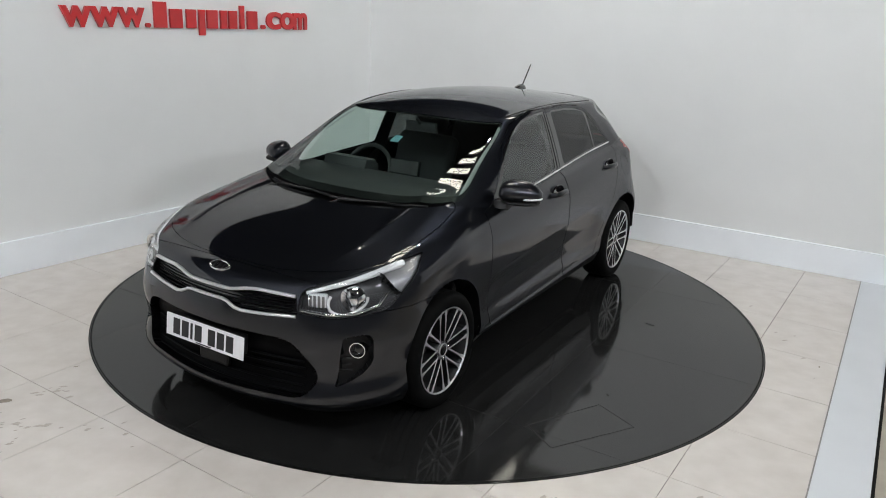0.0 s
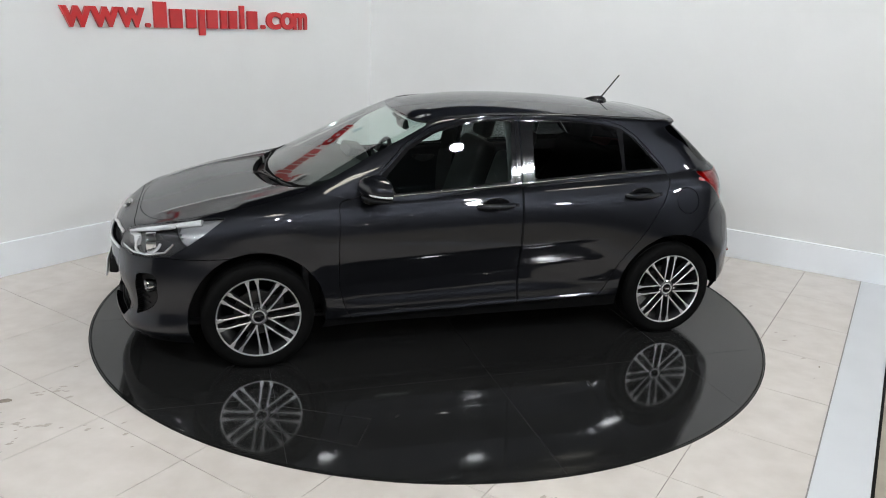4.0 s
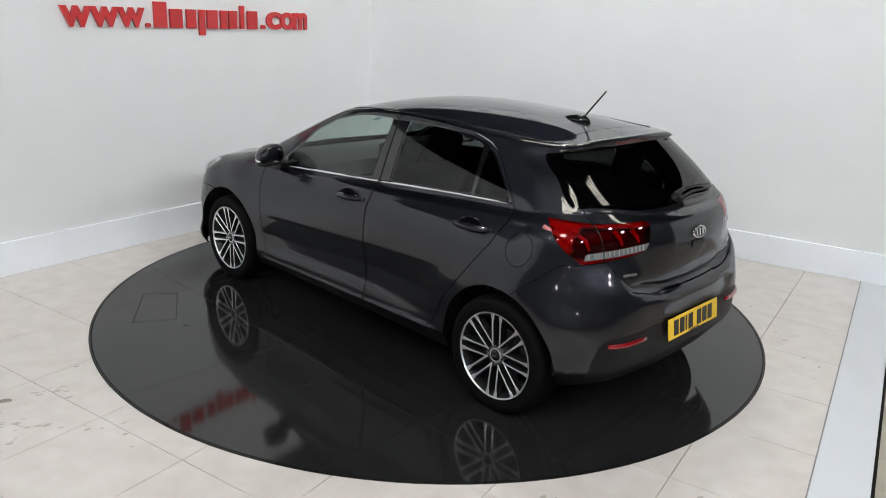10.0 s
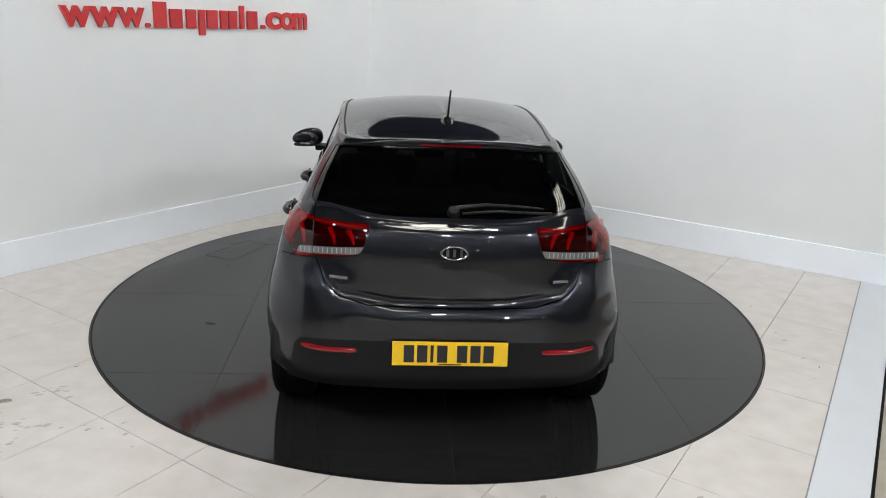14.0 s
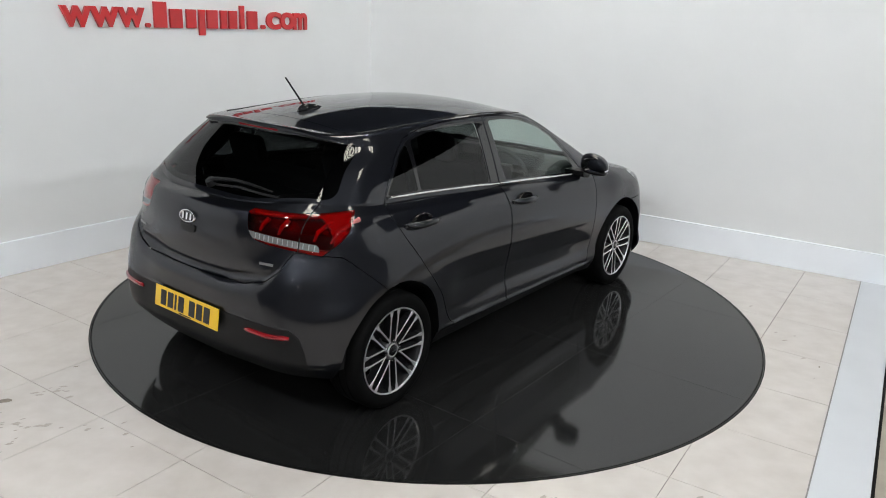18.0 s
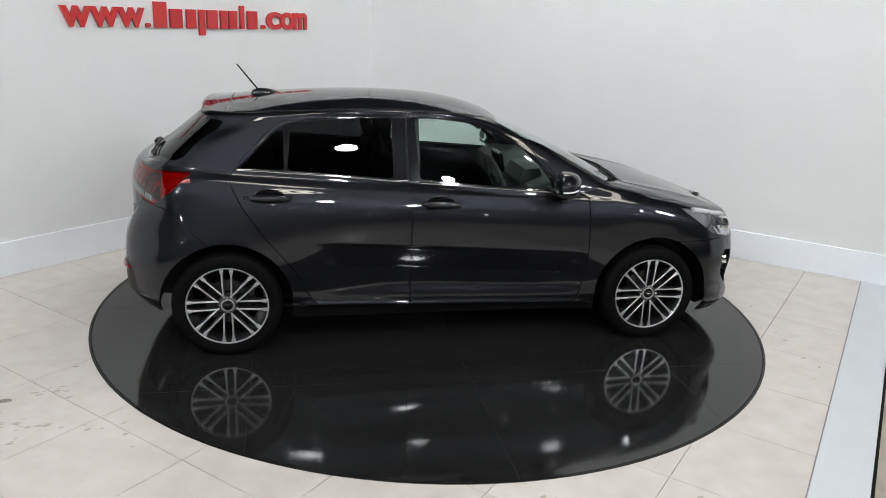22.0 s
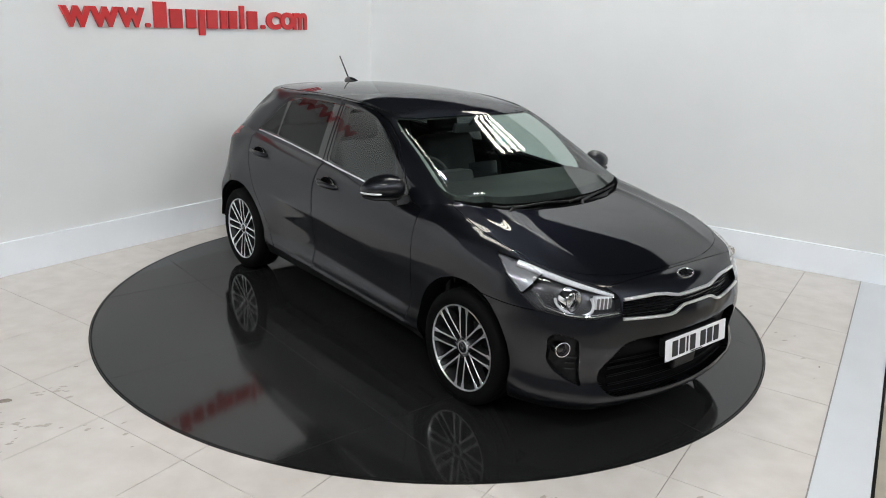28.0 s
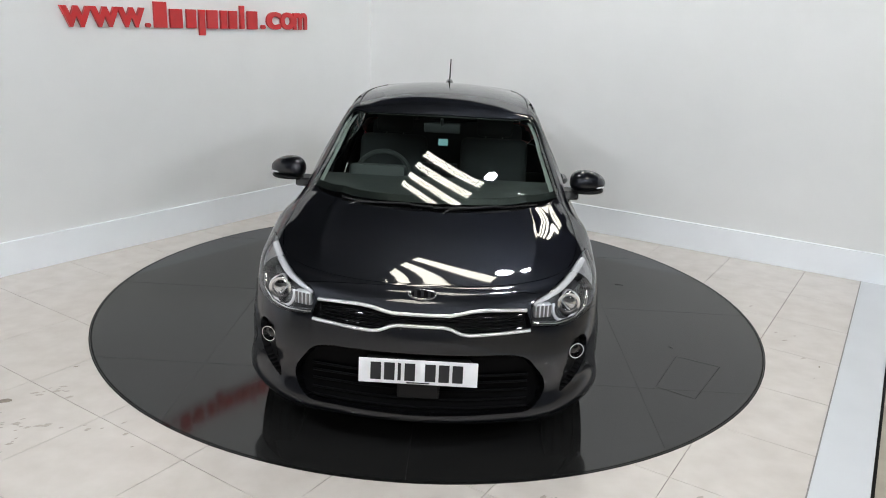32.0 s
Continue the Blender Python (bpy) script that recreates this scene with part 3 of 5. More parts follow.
def make_skin():
    P = np.array(LINES, float)
    # mirrored lines past the middle, front and rear
    flip = np.array((1, -1, 1.0))
    ext = np.concatenate((P[:, (2, 1)] * flip, P, P[:, (-2, -3)] * flip), axis=1)
    S = spread(13, (18, 16, 16, 16, 18, 34, 24, 16, 16, 16, 16, 16))
    VV = spread(16, (10, 14, 14, 14, 12, 14, 12, 16, 18, 16, 10, 5, 6, 10, 12))
    rows = []
    for line in ext:
        ks = np.concatenate(((0,), np.cumsum(np.maximum(np.linalg.norm(np.diff(line, axis=0), axis=1), 0.004))))
        rows.append(hermite(ks, line, np.interp(S, np.arange(-2, 15), ks)))
    rows = np.array(rows)
    top = rows[[-2, -3]] * flip
    rows = np.concatenate((rows, top))
    # each section by its own lengths; the glass meets the body in a crease along ring 9
    G = np.zeros((len(VV), len(S), 3))
    low = VV <= 9
    for j in range(len(S)):
        q = rows[:, j]
        kv = np.concatenate(((0,), np.cumsum(np.maximum(np.linalg.norm(np.diff(q, axis=0), axis=1), 0.004))))
        at = np.interp(VV, np.arange(len(kv)), kv)
        G[low, j] = hermite(kv[:10], q[:10], at[low])
        G[~low, j] = hermite(kv[9:], q[9:], at[~low])
    fair(G, S, VV)
    shape_creases(G)
    ds = np.gradient(G, axis=1)
    dv = np.gradient(G, axis=0)
    # along the middle the car is symmetric
    ds[:, 0] *= (0, 1, 0)
    ds[:, -1] *= (0, 1, 0)
    N = np.cross(dv, ds)
    ln = np.linalg.norm(N, axis=2, keepdims=True)
    N = np.where(ln > 1e-12, N / np.maximum(ln, 1e-12), (0, 0, 1))
    N[:, 0, 1] = 0
    N[:, -1, 1] = 0
    if N[20, 60, 1] < 0:
        N = -N
    N[-1] = (0, 0, 1)
    N /= np.maximum(np.linalg.norm(N, axis=2, keepdims=True), 1e-9)
    nv, ns = G.shape[:2]
    idx = np.arange(nv * ns).reshape(nv, ns)
    a, b, c, d = idx[:-1, :-1], idx[:-1, 1:], idx[1:, 1:], idx[1:, :-1]
    T = np.concatenate((np.stack((a, b, c), -1).reshape(-1, 3), np.stack((a, c, d), -1).reshape(-1, 3)))
    V = G.reshape(-1, 3)
    V[:, 1] = np.where(np.abs(V[:, 1]) < 1e-6, 0, V[:, 1])
    N = N.reshape(-1, 3)
    f = np.cross(V[T[:, 1]] - V[T[:, 0]], V[T[:, 2]] - V[T[:, 0]])
    area = np.linalg.norm(f, axis=1)
    T = T[area > 1e-12]
    f = f[area > 1e-12]
    if (f * N[T[:, 0]]).sum() < 0:
        T = T[:, ::-1]
    sv = np.stack(np.meshgrid(S, VV), -1).reshape(-1, 2)
    return Skin(V, N, T, sv)


def polygon_distance(p, q, poly):
    """Signed distance of points (p, q) to a polygon, negative inside."""
    poly = np.asarray(poly, float)
    best = np.full(len(p), 1e9)
    inside = np.zeros(len(p), bool)
    for (x0, y0), (x1, y1) in zip(poly, np.roll(poly, -1, axis=0)):
        ex, ey = x1 - x0, y1 - y0
        t = np.clip(((p - x0) * ex + (q - y0) * ey) / (ex * ex + ey * ey + 1e-15), 0, 1)
        best = np.minimum(best, np.hypot(p - x0 - t * ex, q - y0 - t * ey))
        cross = ((y0 > q) != (y1 > q)) & (p < (x1 - x0) * (q - y0) / np.where(y1 == y0, 1e-15, y1 - y0) + x0)
        inside ^= cross
    return np.where(inside, -best, best)


def side_poly(k, poly, r=0.0, where=None):
    """Distance to an outline drawn in the side view, on the flank only."""
    d = polygon_distance(k.V[:, 0], k.V[:, 2], rounded(poly, r) if r else poly)
    ok = (k.A[:, 0] > 3.2) & (k.A[:, 0] < 9.7) if where is None else where
    return np.where(ok, d, np.maximum(d, 0.05))


def end_poly(k, poly, front, r=0.0):
    """Distance to an outline drawn in the front or rear view."""
    d = polygon_distance(k.V[:, 1], k.V[:, 2], rounded(poly, r) if r else poly)
    ok = (k.A[:, 0] < 4.2) if front else (k.A[:, 0] > 8.6)
    return np.where(ok & (k.A[:, 1] < 9.5), d, np.maximum(d, 0.05))


def sv_box(k, s0, s1, v0, v1, r, unit_s=0.2, unit_v=0.2):
    """Rounded box in the coordinates round and up the car."""
    s, v = k.A[:, 0], k.A[:, 1]
    cx, cy = (s0 + s1) / 2, (v0 + v1) / 2
    x, y = np.abs(s - cx) * unit_s - ((s1 - s0) / 2 * unit_s - r), np.abs(v - cy) * unit_v - ((v1 - v0) / 2 * unit_v - r)
    return np.hypot(np.maximum(x, 0), np.maximum(y, 0)) + np.minimum(np.maximum(x, y), 0) - r


# ---- the car ----
ARCH_F, ARCH_R, ARCH_Z = 0.372, 0.368, 0.312
FRONT_WINDOW = [(0.62, 0.962), (0.585, 1.04), (0.43, 1.20), (0.265, 1.288), (0.10, 1.333), (-0.065, 1.351), (-0.215, 1.352), (-0.19, 1.018), (-0.10, 1.010)]
REAR_WINDOW = [(-0.35, 1.352), (-0.60, 1.347), (-0.80, 1.330), (-0.925, 1.308), (-0.945, 1.062), (-0.345, 1.022)]
QUARTER = [(-0.965, 1.295), (-1.03, 1.25), (-1.15, 1.13), (-1.205, 1.078), (-1.195, 1.072), (-0.965, 1.064)]
REAR_GLAZING = [(-0.335, 1.362), (-0.60, 1.358), (-0.81, 1.340), (-0.945, 1.312), (-1.04, 1.256), (-1.165, 1.128), (-1.228, 1.070), (-1.215, 1.062), (-0.945, 1.052), (-0.335, 1.012)]
FRONT_GLAZING = [(0.76, 0.945), (0.70, 0.98), (0.60, 1.065), (0.435, 1.216), (0.268, 1.304), (0.102, 1.347), (-0.065, 1.364), (-0.24, 1.366), (-0.225, 1.008), (-0.10, 1.000)]
FRONT_DOOR = [(0.84, 0.930), (0.72, 0.955), (0.62, 1.065), (0.44, 1.235), (0.27, 1.325), (0.10, 1.366), (-0.06, 1.382), (-0.262, 1.385), (-0.256, 1.01), (-0.24, 0.86), (-0.236, 0.60),
              (-0.238, 0.275), (0.74, 0.255), (0.80, 0.285), (0.848, 0.46), (0.85, 0.60), (0.845, 0.78)]
REAR_DOOR = [(-0.27, 1.385), (-0.60, 1.380), (-0.83, 1.358), (-0.97, 1.322), (-1.06, 1.262), (-1.19, 1.125), (-1.24, 1.068), (-1.262, 1.01), (-1.195, 0.876), (-1.062, 0.695), (-0.91, 0.51),
             (-0.82, 0.33), (-0.75, 0.285), (-0.246, 0.275), (-0.244, 0.60), (-0.248, 0.86), (-0.264, 1.01)]
HEADLAMP = [(0.478, 0.735), (0.50, 0.757), (0.60, 0.795), (0.68, 0.825), (0.752, 0.858), (0.90, 0.89), (0.90, 0.665), (0.77, 0.655), (0.70, 0.640), (0.62, 0.637), (0.488, 0.652)]
UPPER_GRILLE = [(0, 0.699), (0.13, 0.701), (0.19, 0.712), (0.27, 0.723), (0.36, 0.722), (0.465, 0.718), (0.49, 0.64), (0.36, 0.629), (0.22, 0.622), (0.185, 0.627), (0.14, 0.65), (0, 0.654), (-0.14, 0.65), (-0.185, 0.627), (-0.22, 0.622), (-0.36, 0.629), (-0.49, 0.64), (-0.465, 0.718), (-0.36, 0.722), (-0.27, 0.723), (-0.19, 0.712), (-0.13, 0.701)]
LOWER_GRILLE = [(0, 0.532), (0.4, 0.529), (0.48, 0.512), (0.56, 0.4), (0.575, 0.345), (0.555, 0.29), (0.5, 0.24), (0, 0.228), (-0.5, 0.24), (-0.555, 0.29), (-0.575, 0.345), (-0.56, 0.4), (-0.48, 0.512), (-0.4, 0.529)]
FOG_POCKET = [(0.675, 0.550), (0.745, 0.564), (0.768, 0.535), (0.768, 0.43), (0.742, 0.375), (0.70, 0.335), (0.640, 0.300), (0.655, 0.38), (0.668, 0.46)]
REAR_LAMP = [(0.365, 1.050), (0.50, 1.050), (0.62, 1.048), (0.75, 1.055), (0.92, 1.06), (0.92, 0.84), (0.80, 0.862), (0.70, 0.868), (0.62, 0.882), (0.50, 0.900), (0.42, 0.918), (0.395, 0.95)]
TAILGATE_LOW = [(-0.625, 1.3), (-0.625, 0.9), (-0.593, 0.848), (-0.565, 0.784), (-0.5, 0.731), (-0.374, 0.7), (-0.2, 0.694), (0, 0.693), (0.2, 0.694), (0.374, 0.7), (0.5, 0.731), (0.565, 0.784), (0.593, 0.848), (0.625, 0.9), (0.625, 1.3)]


def skin_at(skin, axes, p, q, pick):
    """The place and normal on the skin nearest to (p, q) in a view; pick masks the vertices."""
    i0, i1 = ("xyz".index(c) for c in axes)
    flip = axes[0] == "y" and p < 0
    p = abs(p) if flip else p
    d = (skin.V[:, i0] - p) ** 2 + (skin.V[:, i1] - q) ** 2 + np.where(pick, 0, 10)
    j = np.argsort(d)[:6]
    w = 1 / (d[j] + 1e-6)
    w /= w.sum()
    v, n = (skin.V[j] * w[:, None]).sum(0), (skin.N[j] * w[:, None]).sum(0)
    v[i0], v[i1] = p, q
    if flip:
        v[1], n[1] = -v[1], -n[1]
    return Vector(v), Vector(n).normalized()


def along_skin(skin, axes, pts, pick, out=0.0):
    res = []
    for p, q in pts:
        v, n = skin_at(skin, axes, p, q, pick)
        res.append(v + n * out)
    return res


def finer(pts, step=0.03):
    out = []
    for a, b in zip(pts, pts[1:]):
        a, b = Vector(a), Vector(b)
        n = max(1, int((b - a).length / step))
        out += [tuple(a.lerp(b, i / n)) for i in range(n)]
    return out + [tuple(pts[-1])]


def wheel_pattern(car):
    """One alloy wheel: origin at the hub, outer face towards +y."""
    w = new("wheel")
    w.parent = car
    prof = [(0.222, -0.10), (0.262, -0.103), (0.292, -0.096), (0.3035, -0.082), (0.308, -0.06), (0.308, -0.052), (0.304, -0.05), (0.304, -0.044), (0.308, -0.042),
            (0.308, -0.004), (0.304, -0.002), (0.304, 0.004), (0.308, 0.006), (0.308, 0.044), (0.304, 0.046), (0.304, 0.052), (0.308, 0.054), (0.3075, 0.064), (0.303, 0.084), (0.292, 0.097),
            (0.278, 0.1025), (0.262, 0.104), (0.256, 0.1025), (0.240, 0.1015), (0.2295, 0.094), (0.222, 0.086)]
    part("tyre", lathe(prof, 96, None, True), M_RUBBER, w, "black low-profile road tyre", 50)
    rim = part("rim", lathe([(0.2305, 0.094), (0.2285, 0.099), (0.2245, 0.0985), (0.221, 0.093), (0.222, 0.088)], 96, None, True),
               M_SATIN, w, "machined silver alloy rim with eight twin spokes", 40)
    part("barrel", lathe([(0.2215, 0.092), (0.213, 0.078), (0.205, 0.03), (0.198, -0.06), (0.19, -0.085), (0.222, -0.095), (0.224, -0.09), (0.206, -0.06), (0.212, 0.05), (0.222, 0.085)], 64, None, True), M_DARKALLOY, w, "", 40)
    spoke = bpy.data.meshes.new("spoke")
    bm = bmesh.new()
    # one of a pair: a thin flat-faced blade that widens at the rim
    sections = ((0.046, 0.0225, 0.0048, 0.080, 0.030), (0.10, 0.0240, 0.0049, 0.085, 0.035), (0.165, 0.0255, 0.0052, 0.090, 0.045), (0.188, 0.0258, 0.0060, 0.091, 0.050), (0.200, 0.0262, 0.0100, 0.092, 0.055), (0.224, 0.0268, 0.0120, 0.094, 0.062))
    rows = []
    for r, off, half, top, low in sections:
        rows.append([bm.verts.new((r, y, off + z)) for y, z in ((top, -half), (top, half), (low, half * 1.25), (low, -half * 1.25))])
    for a, b in zip(rows, rows[1:]):
        for j in range(4):
            bm.faces.new((a[j], b[j], b[(j + 1) % 4], a[(j + 1) % 4]))
    bm.faces.new(rows[0][::-1])
    bm.faces.new(rows[-1])
    bmesh.ops.recalc_face_normals(bm, faces=bm.faces)
    bmesh.ops.bevel(bm, geom=[e for e in bm.edges if abs(e.verts[0].co.x - e.verts[1].co.x) > 0.01], offset=0.0015, segments=1, affect="EDGES")
    for f in bm.faces:
        f.material_index = 0 if f.normal.y > 0.6 else 1
    bm.to_mesh(spoke)
    bm.free()
    spoke.materials.append(M_SATIN)
    spoke.materials.append(M_DARKALLOY)
    spoke2 = spoke.copy()
    spoke2.transform(Matrix.Diagonal((1, 1, -1, 1)))
    spoke2.flip_normals()
    for i in range(8):
        for me in (spoke, spoke2):
            s = new("spoke", me)
            s.parent = rim
            s.matrix_basis = pose(0, 0, 0, 0, 45 * i, 0)
    part("hub", lathe([(0.0, 0.074), (0.030, 0.075), (0.034, 0.077), (0.046, 0.077), (0.050, 0.072), (0.052, 0.05), (0.052, 0.0), (0, 0)], 48), M_HUB, w, "", 35)
    part("hub_face", lathe([(0.030, 0.077), (0.032, 0.0835), (0.036, 0.0835), (0.038, 0.078)], 48, None, True), M_SATIN, w, "", 35)
    cap = part("centre_cap", lathe([(0, 0.087), (0.020, 0.0865), (0.027, 0.084), (0.029, 0.078), (0, 0.076)], 32), M_GLOSSBLACK, w, "gloss black centre cap with a silver emblem", 35)
    part("emblem", box((0.026, 0.003, 0.006), pose(0, 0.0875, 0)), M_CHROME, cap)
    lug = bpy.data.meshes.new("wheel_nut")
    bm = lathe([(0, 0.086), (0.007, 0.086), (0.009, 0.083), (0.009, 0.06), (0, 0.06)], 6)
    bmesh.ops.recalc_face_normals(bm, faces=bm.faces)
    bm.to_mesh(lug)
    bm.free()
    lug.materials.append(M_CHROME)
    for i in range(4):
        o = new("wheel_nut", lug)
        o.parent = w
        o.matrix_basis = pose(0.050 * math.cos(math.pi / 2 * i), 0, 0.050 * math.sin(math.pi / 2 * i))
    part("brake_disc", lathe([(0.06, 0.01), (0.13, 0.01), (0.13, -0.012), (0.06, -0.012)], 48, None, True), M_DISC, w, "", 35)
    part("brake_caliper", box((0.07, 0.06, 0.11), pose(-0.115, 0.0, 0.035), 0.012), M_DARKALLOY, w, "", 40)
    return w


def seat(car, x, y, bench=False):
    width = 1.24 if bench else 0.50
    s = part("rear_bench" if bench else "front_seat", box((0.50, width, 0.16), pose(x, y, 0.50, 0, -8), 0.05, 3), M_SEAT, car, "charcoal cloth seat", 40)
    part("backrest", box((0.13, width - 0.02, 0.62), pose(x - 0.30, y, 0.80, 0, -18), 0.05, 3), M_SEAT, s, "", 40)
    for yy in ((-0.38, 0.38) if bench else (0,)):
        part("headrest", box((0.08, 0.26, 0.17), pose(x - 0.42, y + yy, 1.19 if not bench else 1.16, 0, -14), 0.035, 3), M_SEAT, s, "", 40)
        part("headrest_post", tube([(x - 0.385, y + yy + 0.06, 1.06), (x - 0.41, y + yy + 0.06, 1.15)], 0.006), M_CHROME, s)
        part("headrest_post", tube([(x - 0.385, y + yy - 0.06, 1.06), (x - 0.41, y + yy - 0.06, 1.15)], 0.006), M_CHROME, s)


def cabin(car):
    part("floor_pan", box((1.75, 1.50, 0.04), pose(0.0, 0, 0.255), 0.01), M_TRIM, car)
    part("bulkhead", box((0.04, 1.44, 0.66), pose(1.02, 0, 0.58), 0.01), M_TRIM, car)
    part("boot_wall", box((0.04, 1.08, 0.62), pose(-1.58, 0, 0.62), 0.01), M_TRIM, car)
    bm = slab([(1.16, 0.94), (0.95, 0.985), (0.60, 1.00), (0.50, 0.955), (0.47, 0.86), (0.56, 0.70), (0.62, 0.55), (1.05, 0.55)], "y", -0.70, 0.70, 0.03)
    dash = part("dashboard", bm, M_TRIM, car, "soft dark grey dashboard", 40)
    part("binnacle", slab([(0.64, 0.96), (0.60, 1.055), (0.50, 1.045), (0.46, 0.97), (0.5, 0.93)], "y", -0.54, -0.20, 0.02), M_TRIM, dash, "", 40)
    part("centre_screen", box((0.03, 0.22, 0.13), pose(0.475, 0, 1.0, 0, -12), 0.008), M_GLOSSBLACK, dash)
    part("centre_console", box((0.75, 0.20, 0.26), pose(0.15, 0, 0.40), 0.03), M_TRIM, car, "", 40)
    seat(car, 0.02, 0.36)
    seat(car, 0.02, -0.36)
    seat(car, -0.78, 0, True)
    # steering wheel on the car's right
    sw = part("steering_wheel", bmesh.new(), M_TRIM, car, "dark leather steering wheel")
    bm = bmesh.new()
    m = pose(0.38, -0.36, 0.93, 0, 66, 0)
    ring = [(0.175 * math.cos(a), 0.175 * math.sin(a), 0) for a in np.linspace(0, 2 * math.pi, 41)]
    add_tube(bm, ring, 0.015, 8)
    bmesh.ops.transform(bm, matrix=m, verts=bm.verts)
    bm.to_mesh(sw.data)
    bm.free()
    part("wheel_boss", box((0.12, 0.14, 0.04), m, 0.015), M_TRIM, sw, "", 40)
    part("wheel_spoke", box((0.03, 0.32, 0.02), m, 0.006), M_GREYPLASTIC, sw, "", 40)
    part("steering_column", tube([(0.40, -0.36, 0.92), (0.62, -0.36, 0.83)], 0.035, 10), M_TRIM, sw)
    mir = part("rear_view_mirror", box((0.03, 0.23, 0.065), pose(0.30, 0, 1.255, 0, 10), 0.012), M_TRIM, car, "", 40)
    part("mirror_stem", tube([(0.31, 0, 1.27), (0.365, 0, 1.318)], 0.010), M_TRIM, mir)
    part("parcel_shelf", box((0.42, 1.16, 0.03), pose(-1.42, 0, 0.98), 0.008), M_TRIM, car)
    part("windscreen_sticker", box((0.004, 0.055, 0.065), pose(0.60, 0.02, 1.212, 0, -64)), material("pale_blue_sticker", (0.16, 0.34, 0.38), 0.5, 0, 0, 0.2, 60), car, "small pale blue paper sticker")


def door_mirror(car, side):
    m = Matrix.Translation((0.040, -0.004, -0.008)) @ Matrix.Diagonal((1, side, 1, 1))

    def cap(a, b, c, grow=1.0):
        """A place on the shell: blunt to the rear, swept round to the front, drooping to a thin outer end."""
        x, y, z = (math.copysign(abs(w) ** 0.86, w) * grow for w in (a, b, c))
        x = x * (0.108 if x > 0 else 0.045) * (1 - 0.16 * y)
        z = z * (0.066 - 0.016 * y) * (1 if z > 0 else 0.82)
        return (0.59 + x - 0.030 * y, 0.895 + y * 0.110, 1.035 + z - 0.010 * max(y, 0) ** 2)

    bm = bmesh.new()
    bmesh.ops.create_uvsphere(bm, u_segments=32, v_segments=20, radius=1.0)
    for v in bm.verts:
        v.co = cap(*v.co)
    bmesh.ops.transform(bm, matrix=m, verts=bm.verts)
    shell = part("door_mirror", bm, M_PAINT, car, "body-coloured door mirror with an indicator strip", 60)
    bm = lathe([(0, 0.006), (0.9, 0.006), (0.96, 0.0), (0, 0.0)], 28)
    bmesh.ops.transform(bm, matrix=m @ pose(0.556, 0.898, 1.035, 0, 0, 94) @ Matrix.Diagonal((0.085, 1, 0.052, 1)), verts=bm.verts)
    part("mirror_glass", bm, M_CHROME, shell)
    arc = [radians(a) for a in range(22, 107, 7)]
    bm = tube([cap(0.93 * math.cos(a), 0.93 * math.sin(a), -0.36, 1.005) for a in arc], [0.003] + [0.0065] * (len(arc) - 2) + [0.003], 8)
    bmesh.ops.transform(bm, matrix=m, verts=bm.verts)
    part("indicator_strip", bm, M_BLADE, shell, "", 60)
    bm = bmesh.new()
    bmesh.ops.create_uvsphere(bm, u_segments=24, v_segments=10, radius=1.0)
    for v in bm.verts:
        x, y, z = (math.copysign(abs(w) ** 0.8, w) for w in v.co)
        v.co = (0.592 + x * (0.095 if x > 0 else 0.042) - 0.025 * y, 0.898 + y * 0.100, 0.985 + z * 0.016)
    bmesh.ops.transform(bm, matrix=m, verts=bm.verts)
    part("mirror_base", bm, M_BLACK, shell, "", 60)
    bm = slab([(0.545, 0.985), (0.66, 0.985), (0.675, 0.945), (0.64, 0.93), (0.57, 0.945)], "y", 0.70, 0.84, 0.008)
    bmesh.ops.transform(bm, matrix=m, verts=bm.verts)
    part("mirror_foot", bm, M_BLACK, shell, "", 40)


def door_handle(skin, door, x, z, side):
    flank = (skin.A[:, 0] > 4) & (skin.A[:, 0] < 9) & (skin.A[:, 1] < 9)
    v, n = skin_at(skin, "xz", x, z, flank)
    bm = bmesh.new()
    pts = [(x + 0.115, v.y - 0.004, z - 0.002), (x + 0.10, v.y + 0.018, z), (x + 0.05, v.y + 0.036, z + 0.003), (x - 0.04, v.y + 0.037, z + 0.004), (x - 0.09, v.y + 0.020, z + 0.004), (x - 0.105, v.y - 0.004, z + 0.004)]
    add_tube(bm, pts, [0.013, 0.017, 0.0185, 0.0185, 0.017, 0.013], 12)
    bm2 = lathe([(0, 0.0012), (0.80, 0.0012), (0.90, 0.0035), (0.96, 0.0048), (1.0, 0.003), (1.02, -0.002), (0, -0.002)], 36)
    bmesh.ops.transform(bm2, matrix=Matrix.Translation(v) @ pose(0, 0, 0) @ Matrix.Diagonal((0.088, 1, 0.048, 1)), verts=bm2.verts)
    if side < 0:
        for b in (bm, bm2):
            bmesh.ops.transform(b, matrix=Matrix.Diagonal((1, -1, 1, 1)), verts=b.verts)
    h = part("door_handle", bm, M_PAINT, door, "body-coloured pull handle over a dark cup", 60)
    part("handle_cup", bm2, M_GLOSSBLACK, h, "", 40)
    bm3 = box((0.022, 0.012, 0.022), pose(x - 0.132, side * (v.y + 0.002), z + 0.004), 0.004)
    part("lock_cover", bm3, M_PAINT, h, "", 40)


